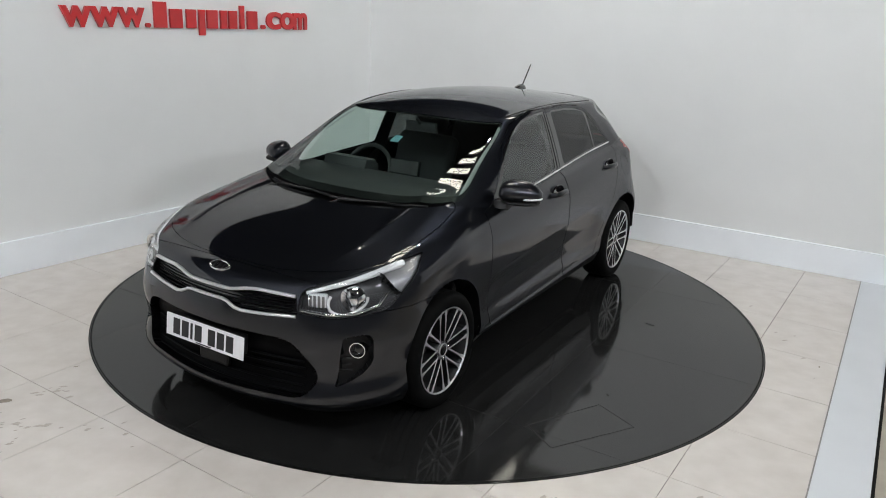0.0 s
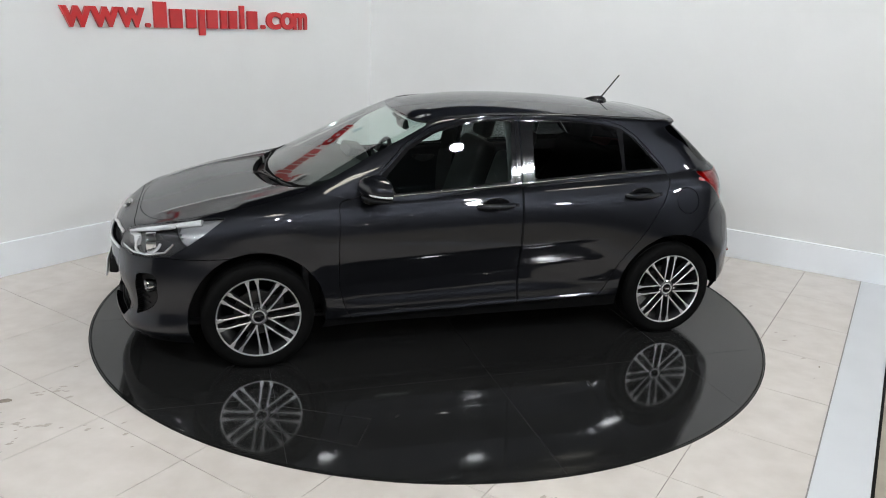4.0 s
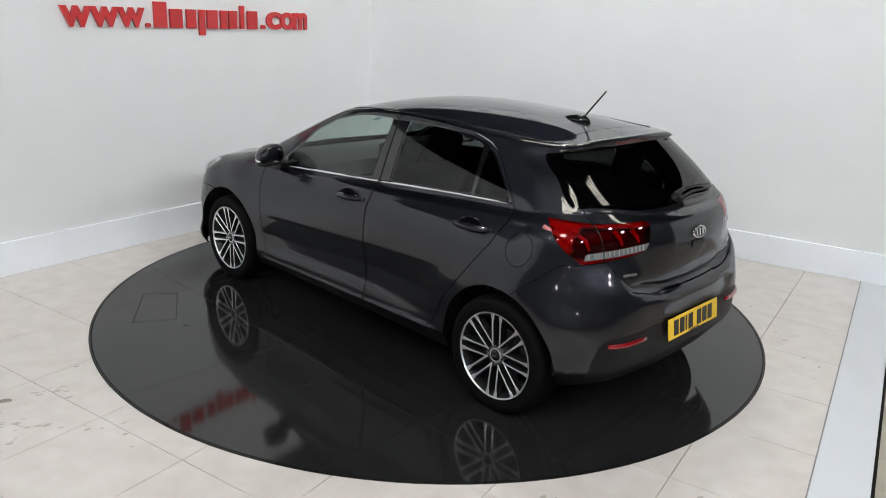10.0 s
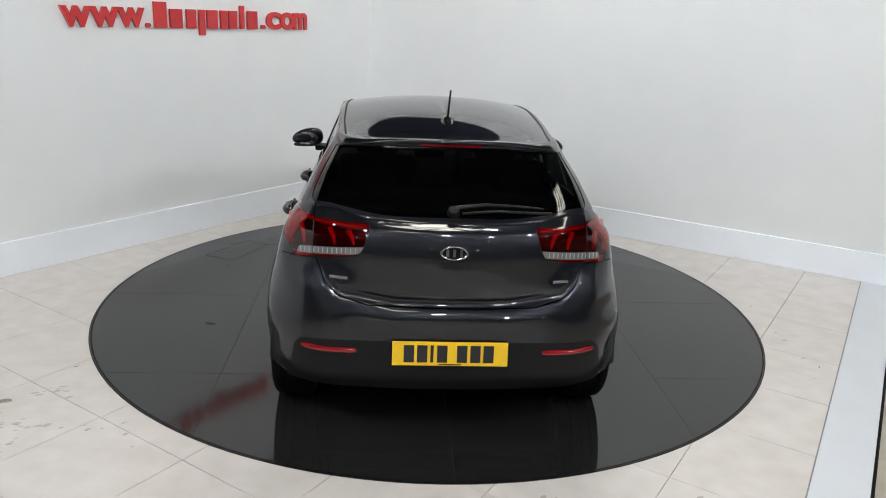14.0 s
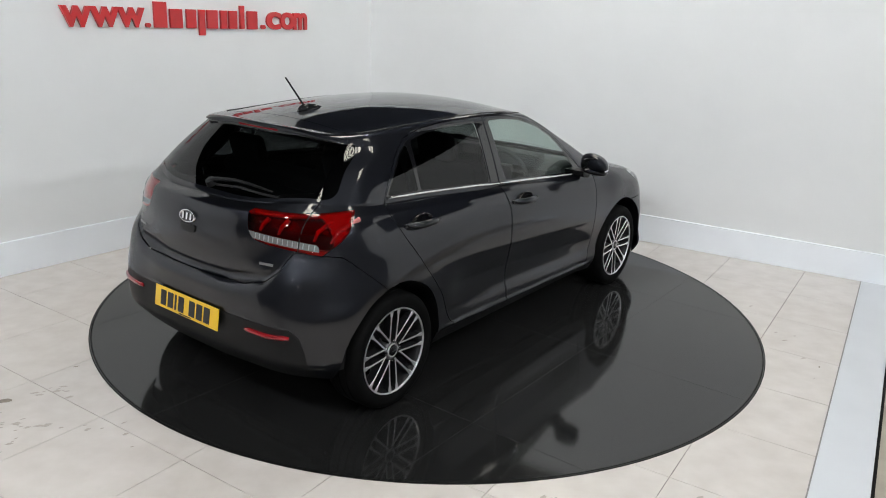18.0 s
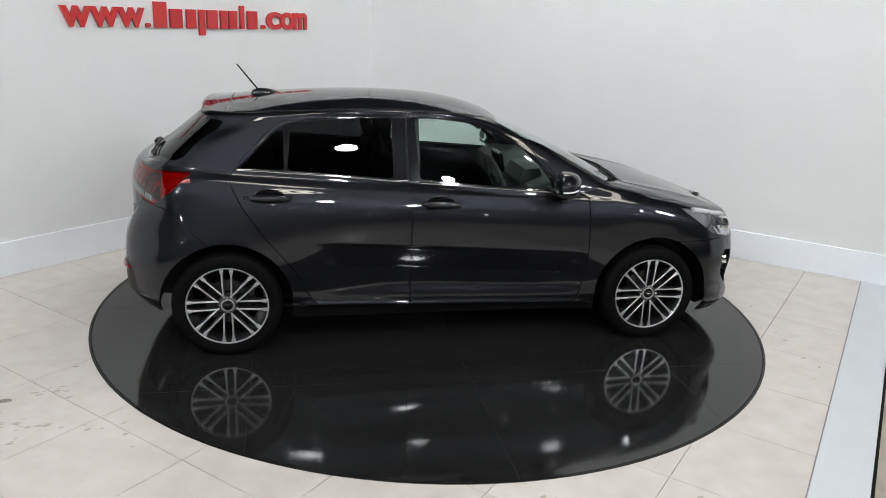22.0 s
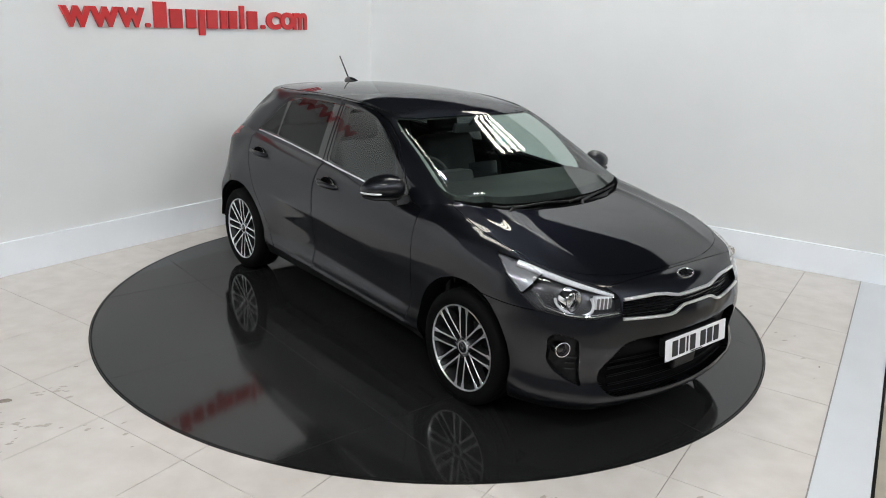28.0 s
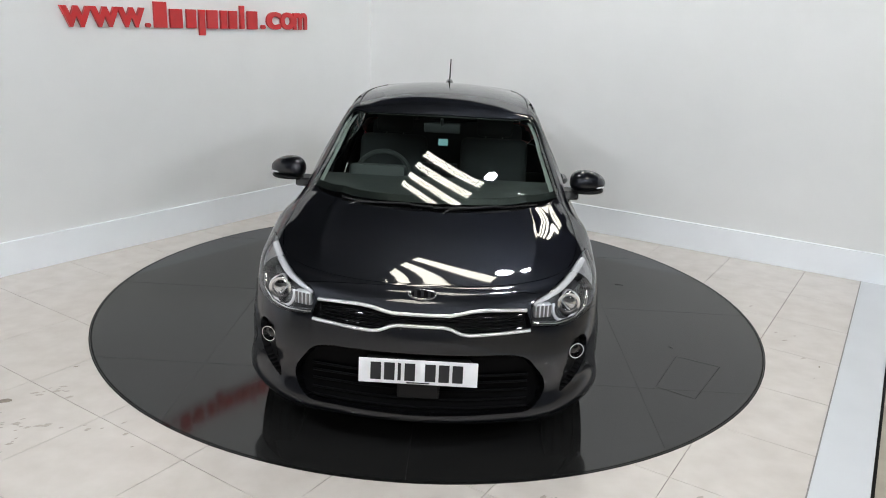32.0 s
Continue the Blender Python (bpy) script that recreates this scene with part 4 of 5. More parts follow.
def plate(car, m, mat, label):
    """A number plate with plain bars for its characters; m faces along its y."""
    p = part("number_plate", box((0.52, 0.006, 0.111), m, 0.002, 1), mat, car, label)
    x = -0.208
    for i in range(7):
        wide = 0.046 if i != 2 else 0.014
        if i == 4:
            x += 0.030
        part("plate_mark", box((wide, 0.002, 0.079), m @ pose(x + wide / 2, -0.0038, 0)), M_INK, p)
        x += wide + 0.0135 if i != 2 else wide + 0.016
    part("maker_line", box((0.10, 0.002, 0.005), m @ pose(0.0, -0.0038, -0.048)), M_INK, p)


def emblem(car, place, normal, wide):
    z = normal
    x = Vector((0, 1, 0))
    y = z.cross(x).normalized()
    m = Matrix((x, y, z)).transposed().to_4x4()
    m.translation = place
    e = part("emblem", lathe([(0, 0.004), (0.82, 0.005), (0.86, 0.009), (0.97, 0.009), (1.0, 0.003), (1, -0.004), (0, -0.004)], 40), M_CHROME, car, "oval chrome emblem with plain bars", 35)
    e.data.transform(m @ pose(0, 0, 0, 90) @ Matrix.Diagonal((wide / 2, 1, wide / 4, 1)))
    part("emblem_field", lathe([(0, 0.0062), (0.80, 0.0062), (0.80, 0.003), (0, 0.003)], 40), M_GLOSSBLACK, e).data.transform(m @ pose(0, 0, 0, 90) @ Matrix.Diagonal((wide / 2, 1, wide / 4, 1)))
    for dx in (-0.24, 0.0, 0.24):
        part("emblem_bar", box((wide * 0.10, wide * 0.26, 0.004), m @ pose(dx * wide, 0, 0.0075)), M_CHROME, e)


def build_car():
    car = thing("hatchback_car", "dark graphite metallic five-door hatchback standing on the black turntable", "car")
    full = make_skin()
    k = full
    front_mask = full.A[:, 0] < 4.2
    flank = (full.A[:, 0] > 3.2) & (full.A[:, 0] < 9.7)
    # wheel openings
    for cx, r in ((1.29, ARCH_F), (-1.29, ARCH_R)):
        d = np.hypot(k.V[:, 0] - cx, k.V[:, 2] - ARCH_Z) - r
        d = np.where((k.A[:, 1] < 7) & (k.V[:, 1] > 0.4), d, np.maximum(d, 0.05))
        _, k = k.split(d)
    # glass in front and behind
    screen, k = k.panel(sv_box(k, -3.96, 3.96, 9.06, 11.75, 0.05, 0.18, 0.20), 0.0)
    back, k = k.panel(sv_box(k, 9.24, 14.76, 9.14, 11.40, 0.05, 0.20, 0.16), 0.0)
    # bonnet
    d = polygon_distance(k.V[:, 0], k.V[:, 1], rounded([(2.2, -0.62), (2.2, 0.62), (1.86, 0.585), (1.62, 0.700), (1.45, 0.735), (1.20, 0.728), (1.02, 0.700), (0.985, 0.675), (1.06, 0.61), (1.145, 0.49), (1.215, 0.30), (1.245, 0.12), (1.25, 0), (1.215, -0.30), (1.145, -0.49)], 0.03))
    d = np.maximum(d, -(k.A[:, 1] - 6.95) * 0.12)
    d = np.where((k.A[:, 0] < 4.6) & (k.A[:, 1] < 9.3), d, np.maximum(d, 0.05))
    bonnet, k = k.panel(d)
    d = polygon_distance(k.V[:, 0], k.V[:, 1], [(1.30, -0.2), (1.30, 0.45), (1.10, 0.615), (0.99, 0.672), (0.80, 0.672), (0.80, -0.2)])
    cowl, k = k.split(np.where((k.A[:, 1] < 9.35) & (k.A[:, 1] > 7.8) & (k.A[:, 0] < 4.4), d, np.maximum(d, 0.05)))
    lamp, k = k.panel(np.maximum(end_poly(k, HEADLAMP, True, 0.012), 1.465 + (0.848 - k.V[:, 2]) * 1.45 - k.V[:, 0]), 0.0012)
    ugrille, k = k.panel(end_poly(k, UPPER_GRILLE, True), 0.0)
    lgrille, k = k.panel(end_poly(k, LOWER_GRILLE, True, 0.04), 0.0)
    fog, k = k.panel(end_poly(k, FOG_POCKET, True, 0.02), 0.0)
    rlamp, k = k.panel(np.maximum(end_poly(k, REAR_LAMP, False, 0.015), k.V[:, 0] + 1.472 + (1.04 - k.V[:, 2]) * 1.15), 0.0012)
    # front bumper below the lamps, ahead of the arch
    cut = np.where(k.A[:, 0] < 4.4, np.maximum(k.V[:, 2] - np.interp(k.V[:, 0], (1.3, 1.55, 1.75, 1.95), (0.655, 0.655, 0.655, 0.80)), 1.30 - k.V[:, 0]), 0.05)
    fbumper, k = k.panel(cut)
    tail_open = polygon_distance(k.V[:, 1], k.V[:, 2], TAILGATE_LOW)
    tail_open = np.where((k.A[:, 0] > 9.3) & (k.A[:, 1] < 12.6), tail_open, 0.05)
    gate_top = np.where(k.A[:, 1] > 9.3, np.maximum(k.V[:, 0] + 1.275, 9.45 - k.A[:, 0]), 0.05)
    tailgate, k = k.panel(np.minimum(tail_open, gate_top))
    rb = np.where(k.A[:, 0] > 8.0, np.maximum(k.V[:, 2] - np.interp(k.V[:, 0], (-1.8, -1.6, -1.3), (0.885, 0.86, 0.60)), k.V[:, 0] + 1.30), 0.05)
    rbumper, k = k.panel(rb)
    lower_rb, rbumper = rbumper.panel(rbumper.V[:, 2] - np.interp(np.abs(rbumper.V[:, 1]), (0, 0.66, 0.70, 0.725, 0.74), (0.542, 0.536, 0.50, 0.40, 0.20)), 0.0008)
    fdoor, k = k.panel(side_poly(k, FRONT_DOOR, 0.03))
    rdoor, k = k.panel(side_poly(k, REAR_DOOR, 0.03))
    fseal, fdoor = fdoor.split(side_poly(fdoor, FRONT_GLAZING, 0.02))
    rseal, rdoor = rdoor.split(side_poly(rdoor, REAR_GLAZING, 0.02))
    fwin, fseal = fseal.split(side_poly(fseal, FRONT_WINDOW, 0.02))
    rwin, rseal = rseal.split(side_poly(rseal, REAR_WINDOW, 0.02))
    qwin, rseal = rseal.split(side_poly(rseal, QUARTER, 0.012))
    flap_d = np.hypot(k.V[:, 0] + 1.372, k.V[:, 2] - 0.885) - 0.078
    flap, kl = k.panel(np.where(flank_of(k), flap_d, 0.05), 0.0015)
    cut = lambda q: q.split(np.where(flank_of(q), np.maximum(q.V[:, 2] - np.interp(q.V[:, 0], (-0.8, 0.8), (0.288, 0.256)), np.abs(q.V[:, 0]) - 0.93), 0.05))
    sill, kl = cut(kl)
    _, k = cut(k)
    post, _ = full.split(np.where(flank, np.maximum(np.abs(full.V[:, 0] + 0.245) - 0.06, np.maximum(0.28 - full.V[:, 2], full.V[:, 2] - 1.37)), 0.05))
    # fixed shell: the fuel flap is on the car's left only
    shell = kl.rimmed(0.012).join(k.rimmed(0.012).mirror())
    shell.build("body_shell", M_PAINT, car)
    flap.rimmed(0.006).build("fuel_flap", M_PAINT, car)
    bonnet.rimmed(0.012).both().build("bonnet", M_PAINT, car)
    fb = fbumper.rimmed(0.012).both().build("front_bumper", M_PAINT, car)
    tg = tailgate.rimmed(0.012).both().build("tailgate", M_PAINT, car)
    rbm = rbumper.rimmed(0.012).both().build("rear_bumper", M_PAINT, car)
    lower_rb.rimmed(0.012).both().build("lower_valance", M_GREYPLASTIC, rbm, "dark grey plastic lower bumper")
    screen.moved(-0.003).both().build("windscreen", M_GLASS, car, "clear windscreen")
    back.moved(-0.003).both().build("rear_window", M_TINT, tg, "dark tinted rear window")
    # dark frit band round the front and rear glass
    for g, nm in ((screen, "screen_seal"),):
        b = g.moved(-0.006)
        inner = sv_box(b, -3.88, 3.88, 9.20, 11.62, 0.06, 0.18, 0.20)
        _, band = b.split(inner)
        band.both().build(nm, M_BLACK, car)
        b = g.moved(-0.035)
        trim, _ = b.split(3.58 + (b.A[:, 1] - 9.0) * 0.03 - b.A[:, 0])
        trim.build("pillar_lining", M_LINING, car)
        trim.mirror().build("pillar_lining", M_LINING, car)
    b = back.moved(-0.006)
    _, band = b.split(sv_box(b, 9.72, 14.28, 9.30, 11.10, 0.06, 0.20, 0.16))
    band.both().build("rear_seal", M_GLOSSBLACK, tg)
    for side in (1, -1):
        flip = (lambda s: s) if side > 0 else (lambda s: s.mirror())
        fd = flip(fdoor.rimmed(0.012)).build("front_door", M_PAINT, car)
        rd = flip(rdoor.rimmed(0.012)).build("rear_door", M_PAINT, car)
        flip(fwin.moved(-0.004)).build("window_glass", M_GLASS, fd, "clear front door window")
        flip(rwin.moved(-0.004)).build("window_glass", M_TINT, rd, "dark privacy glass")
        flip(qwin.moved(-0.004)).build("quarter_glass", M_TINT, rd, "dark privacy glass")
        # black frames round the side glass
        flip(fseal.moved(-0.002)).build("window_seal", M_GLOSSBLACK, fd)
        flip(rseal.moved(-0.002)).build("window_seal", M_GLOSSBLACK, rd)
        # black pillar trim between the doors
        for d_, a, b in ((fd, -0.258, -0.205), (rd, -0.345, -0.262)):
            src = fdoor if d_ is fd else rdoor
            dd = np.where(src.A[:, 1] > 9.05, np.maximum(np.maximum(a - src.V[:, 0], src.V[:, 0] - b), src.V[:, 2] - 1.352), 0.05)
            ptrim, _ = src.split(dd)
            flip(ptrim.moved(0.0015)).build("pillar_trim", M_GLOSSBLACK, d_)
        door_handle(full, fd, -0.075, 0.890, side)
        door_handle(full, rd, -1.045, 0.925, side)
        # chrome strip along the foot of the windows
        for d_, x0, x1 in ((fd, 0.62, -0.254), (rd, -0.266, -1.222)):
            xs = np.linspace(x0, x1, 24)
            zs = np.interp(xs, (-1.225, -0.88, -0.25, 0.62), (1.064, 1.044, 1.004, 0.952))
            pts = along_skin(full, "xz", list(zip(xs, zs)), flank & (full.A[:, 1] > 7), 0.002)
            bm = tube([(p.x, p.y * side, p.z) for p in pts], 0.0075, 6)
            part("chrome_strip", bm, M_CHROME, d_, "", 60)
        door_mirror(car, side)
        # head lamp: housing behind a clear lens
        hl = flip(lamp.moved(0.001)).build("headlight", M_LENS, car, "clear headlight with projector and chrome inside")
        deep = lamp.moved(-0.05)
        fore, foot = deep.V[:, 0] - 1.70 + (0.80 - deep.V[:, 2]) * 0.6, 0.70 - deep.V[:, 2]
        wing, bowl = deep.split((fore + foot + np.sqrt((fore - foot) ** 2 + 0.0006)) / 2)
        flip(bowl.rimmed(-0.047)).build("lamp_housing", M_LAMPDARK, hl)
        flip(wing.moved(0.022).rimmed(-0.010)).build("side_reflector", M_HOUSING, hl, "pale satin side reflector")
        for y, z, r in ((0.662, 0.712, 0.054),):
            v, n = skin_at(full, "yz", y, z, front_mask & (full.A[:, 1] < 8))
            ax = Vector((1, 0, 0.0))
            m = Matrix.Translation(v - ax * 0.05) @ Vector((0, 1, 0)).rotation_difference(ax).to_matrix().to_4x4()
            bm = lathe([(0, 0.030), (r * 0.5, 0.026), (r * 0.72, 0.016), (r * 0.76, 0.026), (r * 0.95, 0.030), (r, 0.022), (r, -0.02), (0, -0.02)], 32, m)
            if side < 0:
                bmesh.ops.transform(bm, matrix=Matrix.Diagonal((1, -1, 1, 1)), verts=bm.verts)
            part("projector", bm, M_CHROME, hl, "", 40)
        # bright horseshoe round the projector
        hoop = [(0.662 + 0.066 * math.cos(a), 0.712 + 0.062 * math.sin(a)) for a in (radians(d_) for d_ in range(160, 385, 15))]
        pts = along_skin(full, "yz", hoop, front_mask & (full.A[:, 1] < 8), -0.022)
        part("running_light", tube([(p.x, p.y * side, p.z) for p in pts], 0.0075, 8), M_BLADE, hl, "", 60)
        v, n = skin_at(full, "yz", 0.535, 0.700, front_mask & (full.A[:, 1] < 8))
        part("indicator", box((0.04, 0.085, 0.062), pose(v.x - 0.045, side * 0.535, 0.700, 0, 0, side * 22), 0.008), M_BLADE, hl, "", 40)
        for i in range(4):
            part("lens_rib", box((0.006, 0.012, 0.054), pose(v.x - 0.045, side * 0.535, 0.700, 0, 0, side * 22) @ pose(0.021, (i - 1.5) * 0.020, 0), 0.002), M_CLEARLENS, hl)
        # running-light blade along the top of the lamp
        pts = along_skin(full, "yz", finer([(0.495, 0.742), (0.60, 0.780), (0.70, 0.820), (0.752, 0.846)], 0.02), front_mask & (full.A[:, 1] < 8), -0.018)
        bm = tube([(p.x, p.y * side, p.z) for p in pts], [0.010 + 0.012 * q_ / (len(pts) - 1) for q_ in range(len(pts))], 8, 0.8)
        part("light_blade", bm, M_BLADE, hl, "", 60)
        pts = along_skin(full, "yz", finer([(0.495, 0.664), (0.62, 0.650), (0.70, 0.653), (0.763, 0.68), (0.775, 0.73)], 0.02), front_mask & (full.A[:, 1] < 8), -0.014)
        bm = tube([(p.x, p.y * side, p.z) for p in pts], 0.008, 8)
        part("light_blade", bm, M_CHROME, hl, "", 60)
        # fog lamp in its pocket
        fp = flip(fog.moved(-0.035).rimmed(-0.034)).build("fog_pocket", M_BLACK, fb)
        v, n = skin_at(full, "yz", 0.720, 0.486, front_mask & (full.A[:, 1] < 7))
        ax = Vector((0.93, 0.36, 0.0)).normalized()
        m = Matrix.Translation(v - ax * 0.03) @ Vector((0, 1, 0)).rotation_difference(ax).to_matrix().to_4x4()
        for nm, prof, mt in (("fog_ring", [(0.032, 0.016), (0.034, 0.023), (0.0375, 0.023), (0.039, 0.016), (0.039, -0.02), (0.032, -0.02)], M_CHROME), ("fog_lamp", [(0, 0.014), (0.020, 0.011), (0.032, 0.004), (0.032, -0.02), (0, -0.02)], M_GLOSSBLACK)):
            bm = lathe(prof, 32, m, nm == "fog_ring")
            if side < 0:
                bmesh.ops.transform(bm, matrix=Matrix.Diagonal((1, -1, 1, 1)), verts=bm.verts)
            part(nm, bm, mt, fp, "", 40)
        for z in (0.435, 0.405, 0.375):
            pts = along_skin(full, "yz", [(0.652 - (0.435 - z) * 0.7, z), (0.68, z), (0.705, z)], front_mask & (full.A[:, 1] < 6), -0.030)
            part("pocket_slat", tube([(p.x, p.y * side, p.z) for p in pts], 0.005, 6), M_BLACK, fp)
        # rear lamp: red over a pale lower band
        v_, z_ = rlamp.V[:, 1], rlamp.V[:, 2]
        low, rest = rlamp.split(np.maximum(z_ - np.interp(v_, (0.4, 0.62, 0.78), (0.957, 0.929, 0.900)), np.maximum(np.interp(v_, (0.4, 0.62, 0.78), (0.926, 0.896, 0.874)) - z_, rlamp.V[:, 0] + 1.675)))
        rl = flip(rest.moved(0.002)).build("rear_light", M_REDGLASS, car, "red wraparound rear light with a pale lower band")
        back_of = rlamp.moved(-0.016)
        pit, bowl = back_of.split(np.maximum(polygon_distance(back_of.V[:, 1], back_of.V[:, 2], rounded([(0.36, 1.024), (0.57, 1.022), (0.70, 1.024), (0.84, 1.03), (0.80, 0.88), (0.62, 0.90), (0.40, 0.93)], 0.01)), back_of.V[:, 0] + 1.615))
        flip(bowl.rimmed(-0.017)).build("lamp_housing", M_REDHOUSE, rl)
        flip(pit.moved(-0.012).rimmed(-0.012)).build("lamp_pit", M_REDPIT, rl)
        tail_pick = (full.A[:, 0] > 8.6) & (full.A[:, 1] < 10)
        # slanting fins in the dark pit
        for y in (0.445, 0.530, 0.675, 0.735):
            low_z = np.interp(y, (0.4, 0.62, 0.78), (0.968, 0.940, 0.915))
            pts = along_skin(full, "yz", [(y, low_z), (y + 0.006, (low_z + 1.02) / 2), (y + 0.026, 1.022)], tail_pick, -0.013)
            part("lamp_fin", tube([(p.x, p.y * side, p.z) for p in pts], [0.006, 0.010, 0.012], 8), M_REDHOUSE, rl, "", 60)
        flip(low.moved(0.0015)).build("reversing_lens", M_CLEARLENS, rl)
        for k_ in range(13):
            y = 0.430 + k_ * 0.021
            mid_z = np.interp(y, (0.4, 0.62, 0.78), (0.942, 0.913, 0.888))
            pts = along_skin(full, "yz", [(y, mid_z - 0.012), (y, mid_z + 0.012)], tail_pick, 0.0015)
            part("lens_rib", tube([(p.x, p.y * side, p.z) for p in pts], 0.0026, 6), M_HOUSING, rl)
        pts = along_skin(full, "yz", finer([(0.625, 1.046), (0.622, 0.884)], 0.02), tail_pick, 0.001)
        part("lamp_joint", tube([(p.x, p.y * side, p.z) for p in pts], 0.003, 6), M_BLACK, rl)
        # bumper reflector
        pts = along_skin(full, "yz", finer([(0.42, 0.492), (0.56, 0.492), (0.665, 0.497)], 0.02), (full.A[:, 0] > 8.6) & (full.A[:, 1] < 8), 0.002)
        bm = tube([(p.x, p.y * side, p.z) for p in pts], [0.009] + [0.0135] * (len(pts) - 2) + [0.010], 8, 0.95)
        part("reflector", bm, M_RED, rbm, "", 60)
        # sill and the post between the doors
        flip(sill.moved(-0.004)).build("sill", M_BLACK, car)
        flip(post.moved(-0.032)).build("door_post", M_TRIM, car)
        # wheel housings
        for cx, r in ((1.29, ARCH_F), (-1.29, ARCH_R)):
            bm = bmesh.new()
            n = 28
            rows = []
            for i in range(n + 1):
                a = radians(4 + 172 * i / n)
                if i == 0:
                    rows.append([bm.verts.new((cx + (r + 0.01), side * y, 0.215)) for y in (0.775, 0.60)])
                rows.append([bm.verts.new((cx + (r - 0.004) * math.cos(a), side * y, ARCH_Z + (r - 0.004) * math.sin(a))) for y in (0.838, 0.60)])
            rows.append([bm.verts.new((cx - (r + 0.01), side * y, 0.215 if cx > 0 else 0.31)) for y in (0.775, 0.60)])
            for p, q in zip(rows, rows[1:]):
                bm.faces.new((p[0], q[0], q[1], p[1]))
            bm.faces.new([r_[1] for r_ in rows])
            part("wheel_housing", bm, M_BLACK, car, "", 30)
    # grilles: deep dark mesh with bars
    ug = ugrille.moved(-0.03).rimmed(-0.03).both().build("upper_grille", M_GLOSSBLACK, fb, "gloss black slim grille between chrome lines")
    lg = lgrille.moved(-0.045).rimmed(-0.045).both().build("lower_grille", M_MESH, fb, "black lower intake grille")
    pick = front_mask & (full.A[:, 1] < 8)
    both_ends = lambda half: [(-y, z) for y, z in half[:0:-1]] + half
    for nm, half, r in (("chrome_line", [(0, 0.699), (0.125, 0.700), (0.155, 0.705), (0.215, 0.717), (0.27, 0.7225), (0.36, 0.722), (0.46, 0.718)], 0.0095),
                        ("chrome_line", [(0, 0.655), (0.10, 0.655), (0.13, 0.649), (0.175, 0.629), (0.21, 0.623), (0.34, 0.628), (0.48, 0.636)], 0.0090)):
        pts = along_skin(full, "yz", finer(both_ends(half), 0.02), pick, 0.003)
        part(nm, tube(pts, r, 8, 0.9), M_SATIN, ug, "", 60)
    for z in (0.636, 0.651, 0.666, 0.681, 0.696, 0.710):
        w = 0.45
        pts = along_skin(full, "yz", finer([(-w, z), (w, z)], 0.05), pick, -0.022)
        part("grille_bar", tube(pts, 0.003, 6), M_MESH, ug)
    for z in (0.262, 0.295, 0.328, 0.361, 0.394):
        pts = along_skin(full, "yz", finer([(-0.50, z), (0.50, z)], 0.05), pick, -0.034)
        part("grille_bar", tube(pts, 0.006, 6), M_MESH, lg)
    # number plate panels
    plate(car, Matrix.Translation((2.108, 0, 0.452)) @ pose(0, 0, 0, 0, -6, 0) @ pose(0, 0, 0, 0, 0, 90), M_PLATEW, "white front number plate with dark bars")
    part("plate_backing", box((0.05, 0.46, 0.10), pose(2.072, 0, 0.452, 0, -6), 0.01), M_BLACK, fb)
    part("radar_panel", box((0.03, 0.19, 0.10), pose(2.045, 0, 0.345), 0.01), M_BLACK, lg)
    plate(car, Matrix.Translation((-1.917, 0, 0.496)) @ pose(0, 0, 0, 0, 8, 0) @ pose(0, 0, 0, 0, 0, -90), M_PLATEY, "yellow rear number plate with dark bars")
    v, n = skin_at(full, "yz", 0, 0.766, front_mask & (full.A[:, 1] < 9))
    emblem(car, v + n * 0.001, n, 0.125)
    rear = (full.A[:, 0] > 8.6) & (full.A[:, 1] < 9)
    v, n = skin_at(full, "yz", 0, 0.955, rear)
    emblem(tg, v + n * 0.004, n, 0.125)
    part("boot_release", slab(rounded([(-0.062, 0.918), (0.062, 0.918), (0.052, 0.882), (-0.052, 0.882)], 0.01), "x", v.x - 0.013, v.x + 0.03), M_BLACK, tg)
    for y, w in ((0.505, 0.085), (-0.495, 0.075)):
        vv, nn = skin_at(full, "yz", y, 0.812, rear)
        b = part("badge", box((0.006, w, 0.013), frame_pose(vv, Vector((nn.x, nn.y, 0))), 0.002), M_HUB, tg, "small chrome badge shown as a plain bar")
    # high brake light under the spoiler
    part("high_brake_light", slab([(-1.442, 1.362), (-1.436, 1.345), (-1.40, 1.345), (-1.40, 1.362)], "y", -0.15, 0.15), M_RED, tg)
    # rear wiper
    glass = (full.A[:, 0] > 8.6) & (full.A[:, 1] > 8.2) & (full.A[:, 1] < 11)
    pts = along_skin(full, "yz", [(-0.005, 1.098), (-0.03, 1.106), (-0.14, 1.117), (-0.27, 1.116), (-0.41, 1.106)], glass, 0.018)
    wp = part("rear_wiper", tube(pts, [0.020, 0.017, 0.013, 0.010, 0.006], 8, 0.7), M_BLACK, tg, "", 60)
    pts = along_skin(full, "yz", finer([(-0.04, 1.092), (-0.20, 1.103), (-0.45, 1.094)], 0.05), glass, 0.006)
    part("wiper_blade", tube(pts, 0.007, 6), M_BLACK, wp, "", 60)
    v, n = skin_at(full, "yz", 0, 1.095, glass)
    part("wiper_boss", lathe([(0, 0.03), (0.024, 0.027), (0.030, 0), (0, 0)], 20, Matrix.Translation(v) @ Vector((0, 1, 0)).rotation_difference(n).to_matrix().to_4x4()), M_BLACK, wp, "", 40)
    # front wipers on the cowl
    cow = (full.A[:, 0] < 5) & (full.A[:, 1] > 8.6) & (full.A[:, 1] < 11)
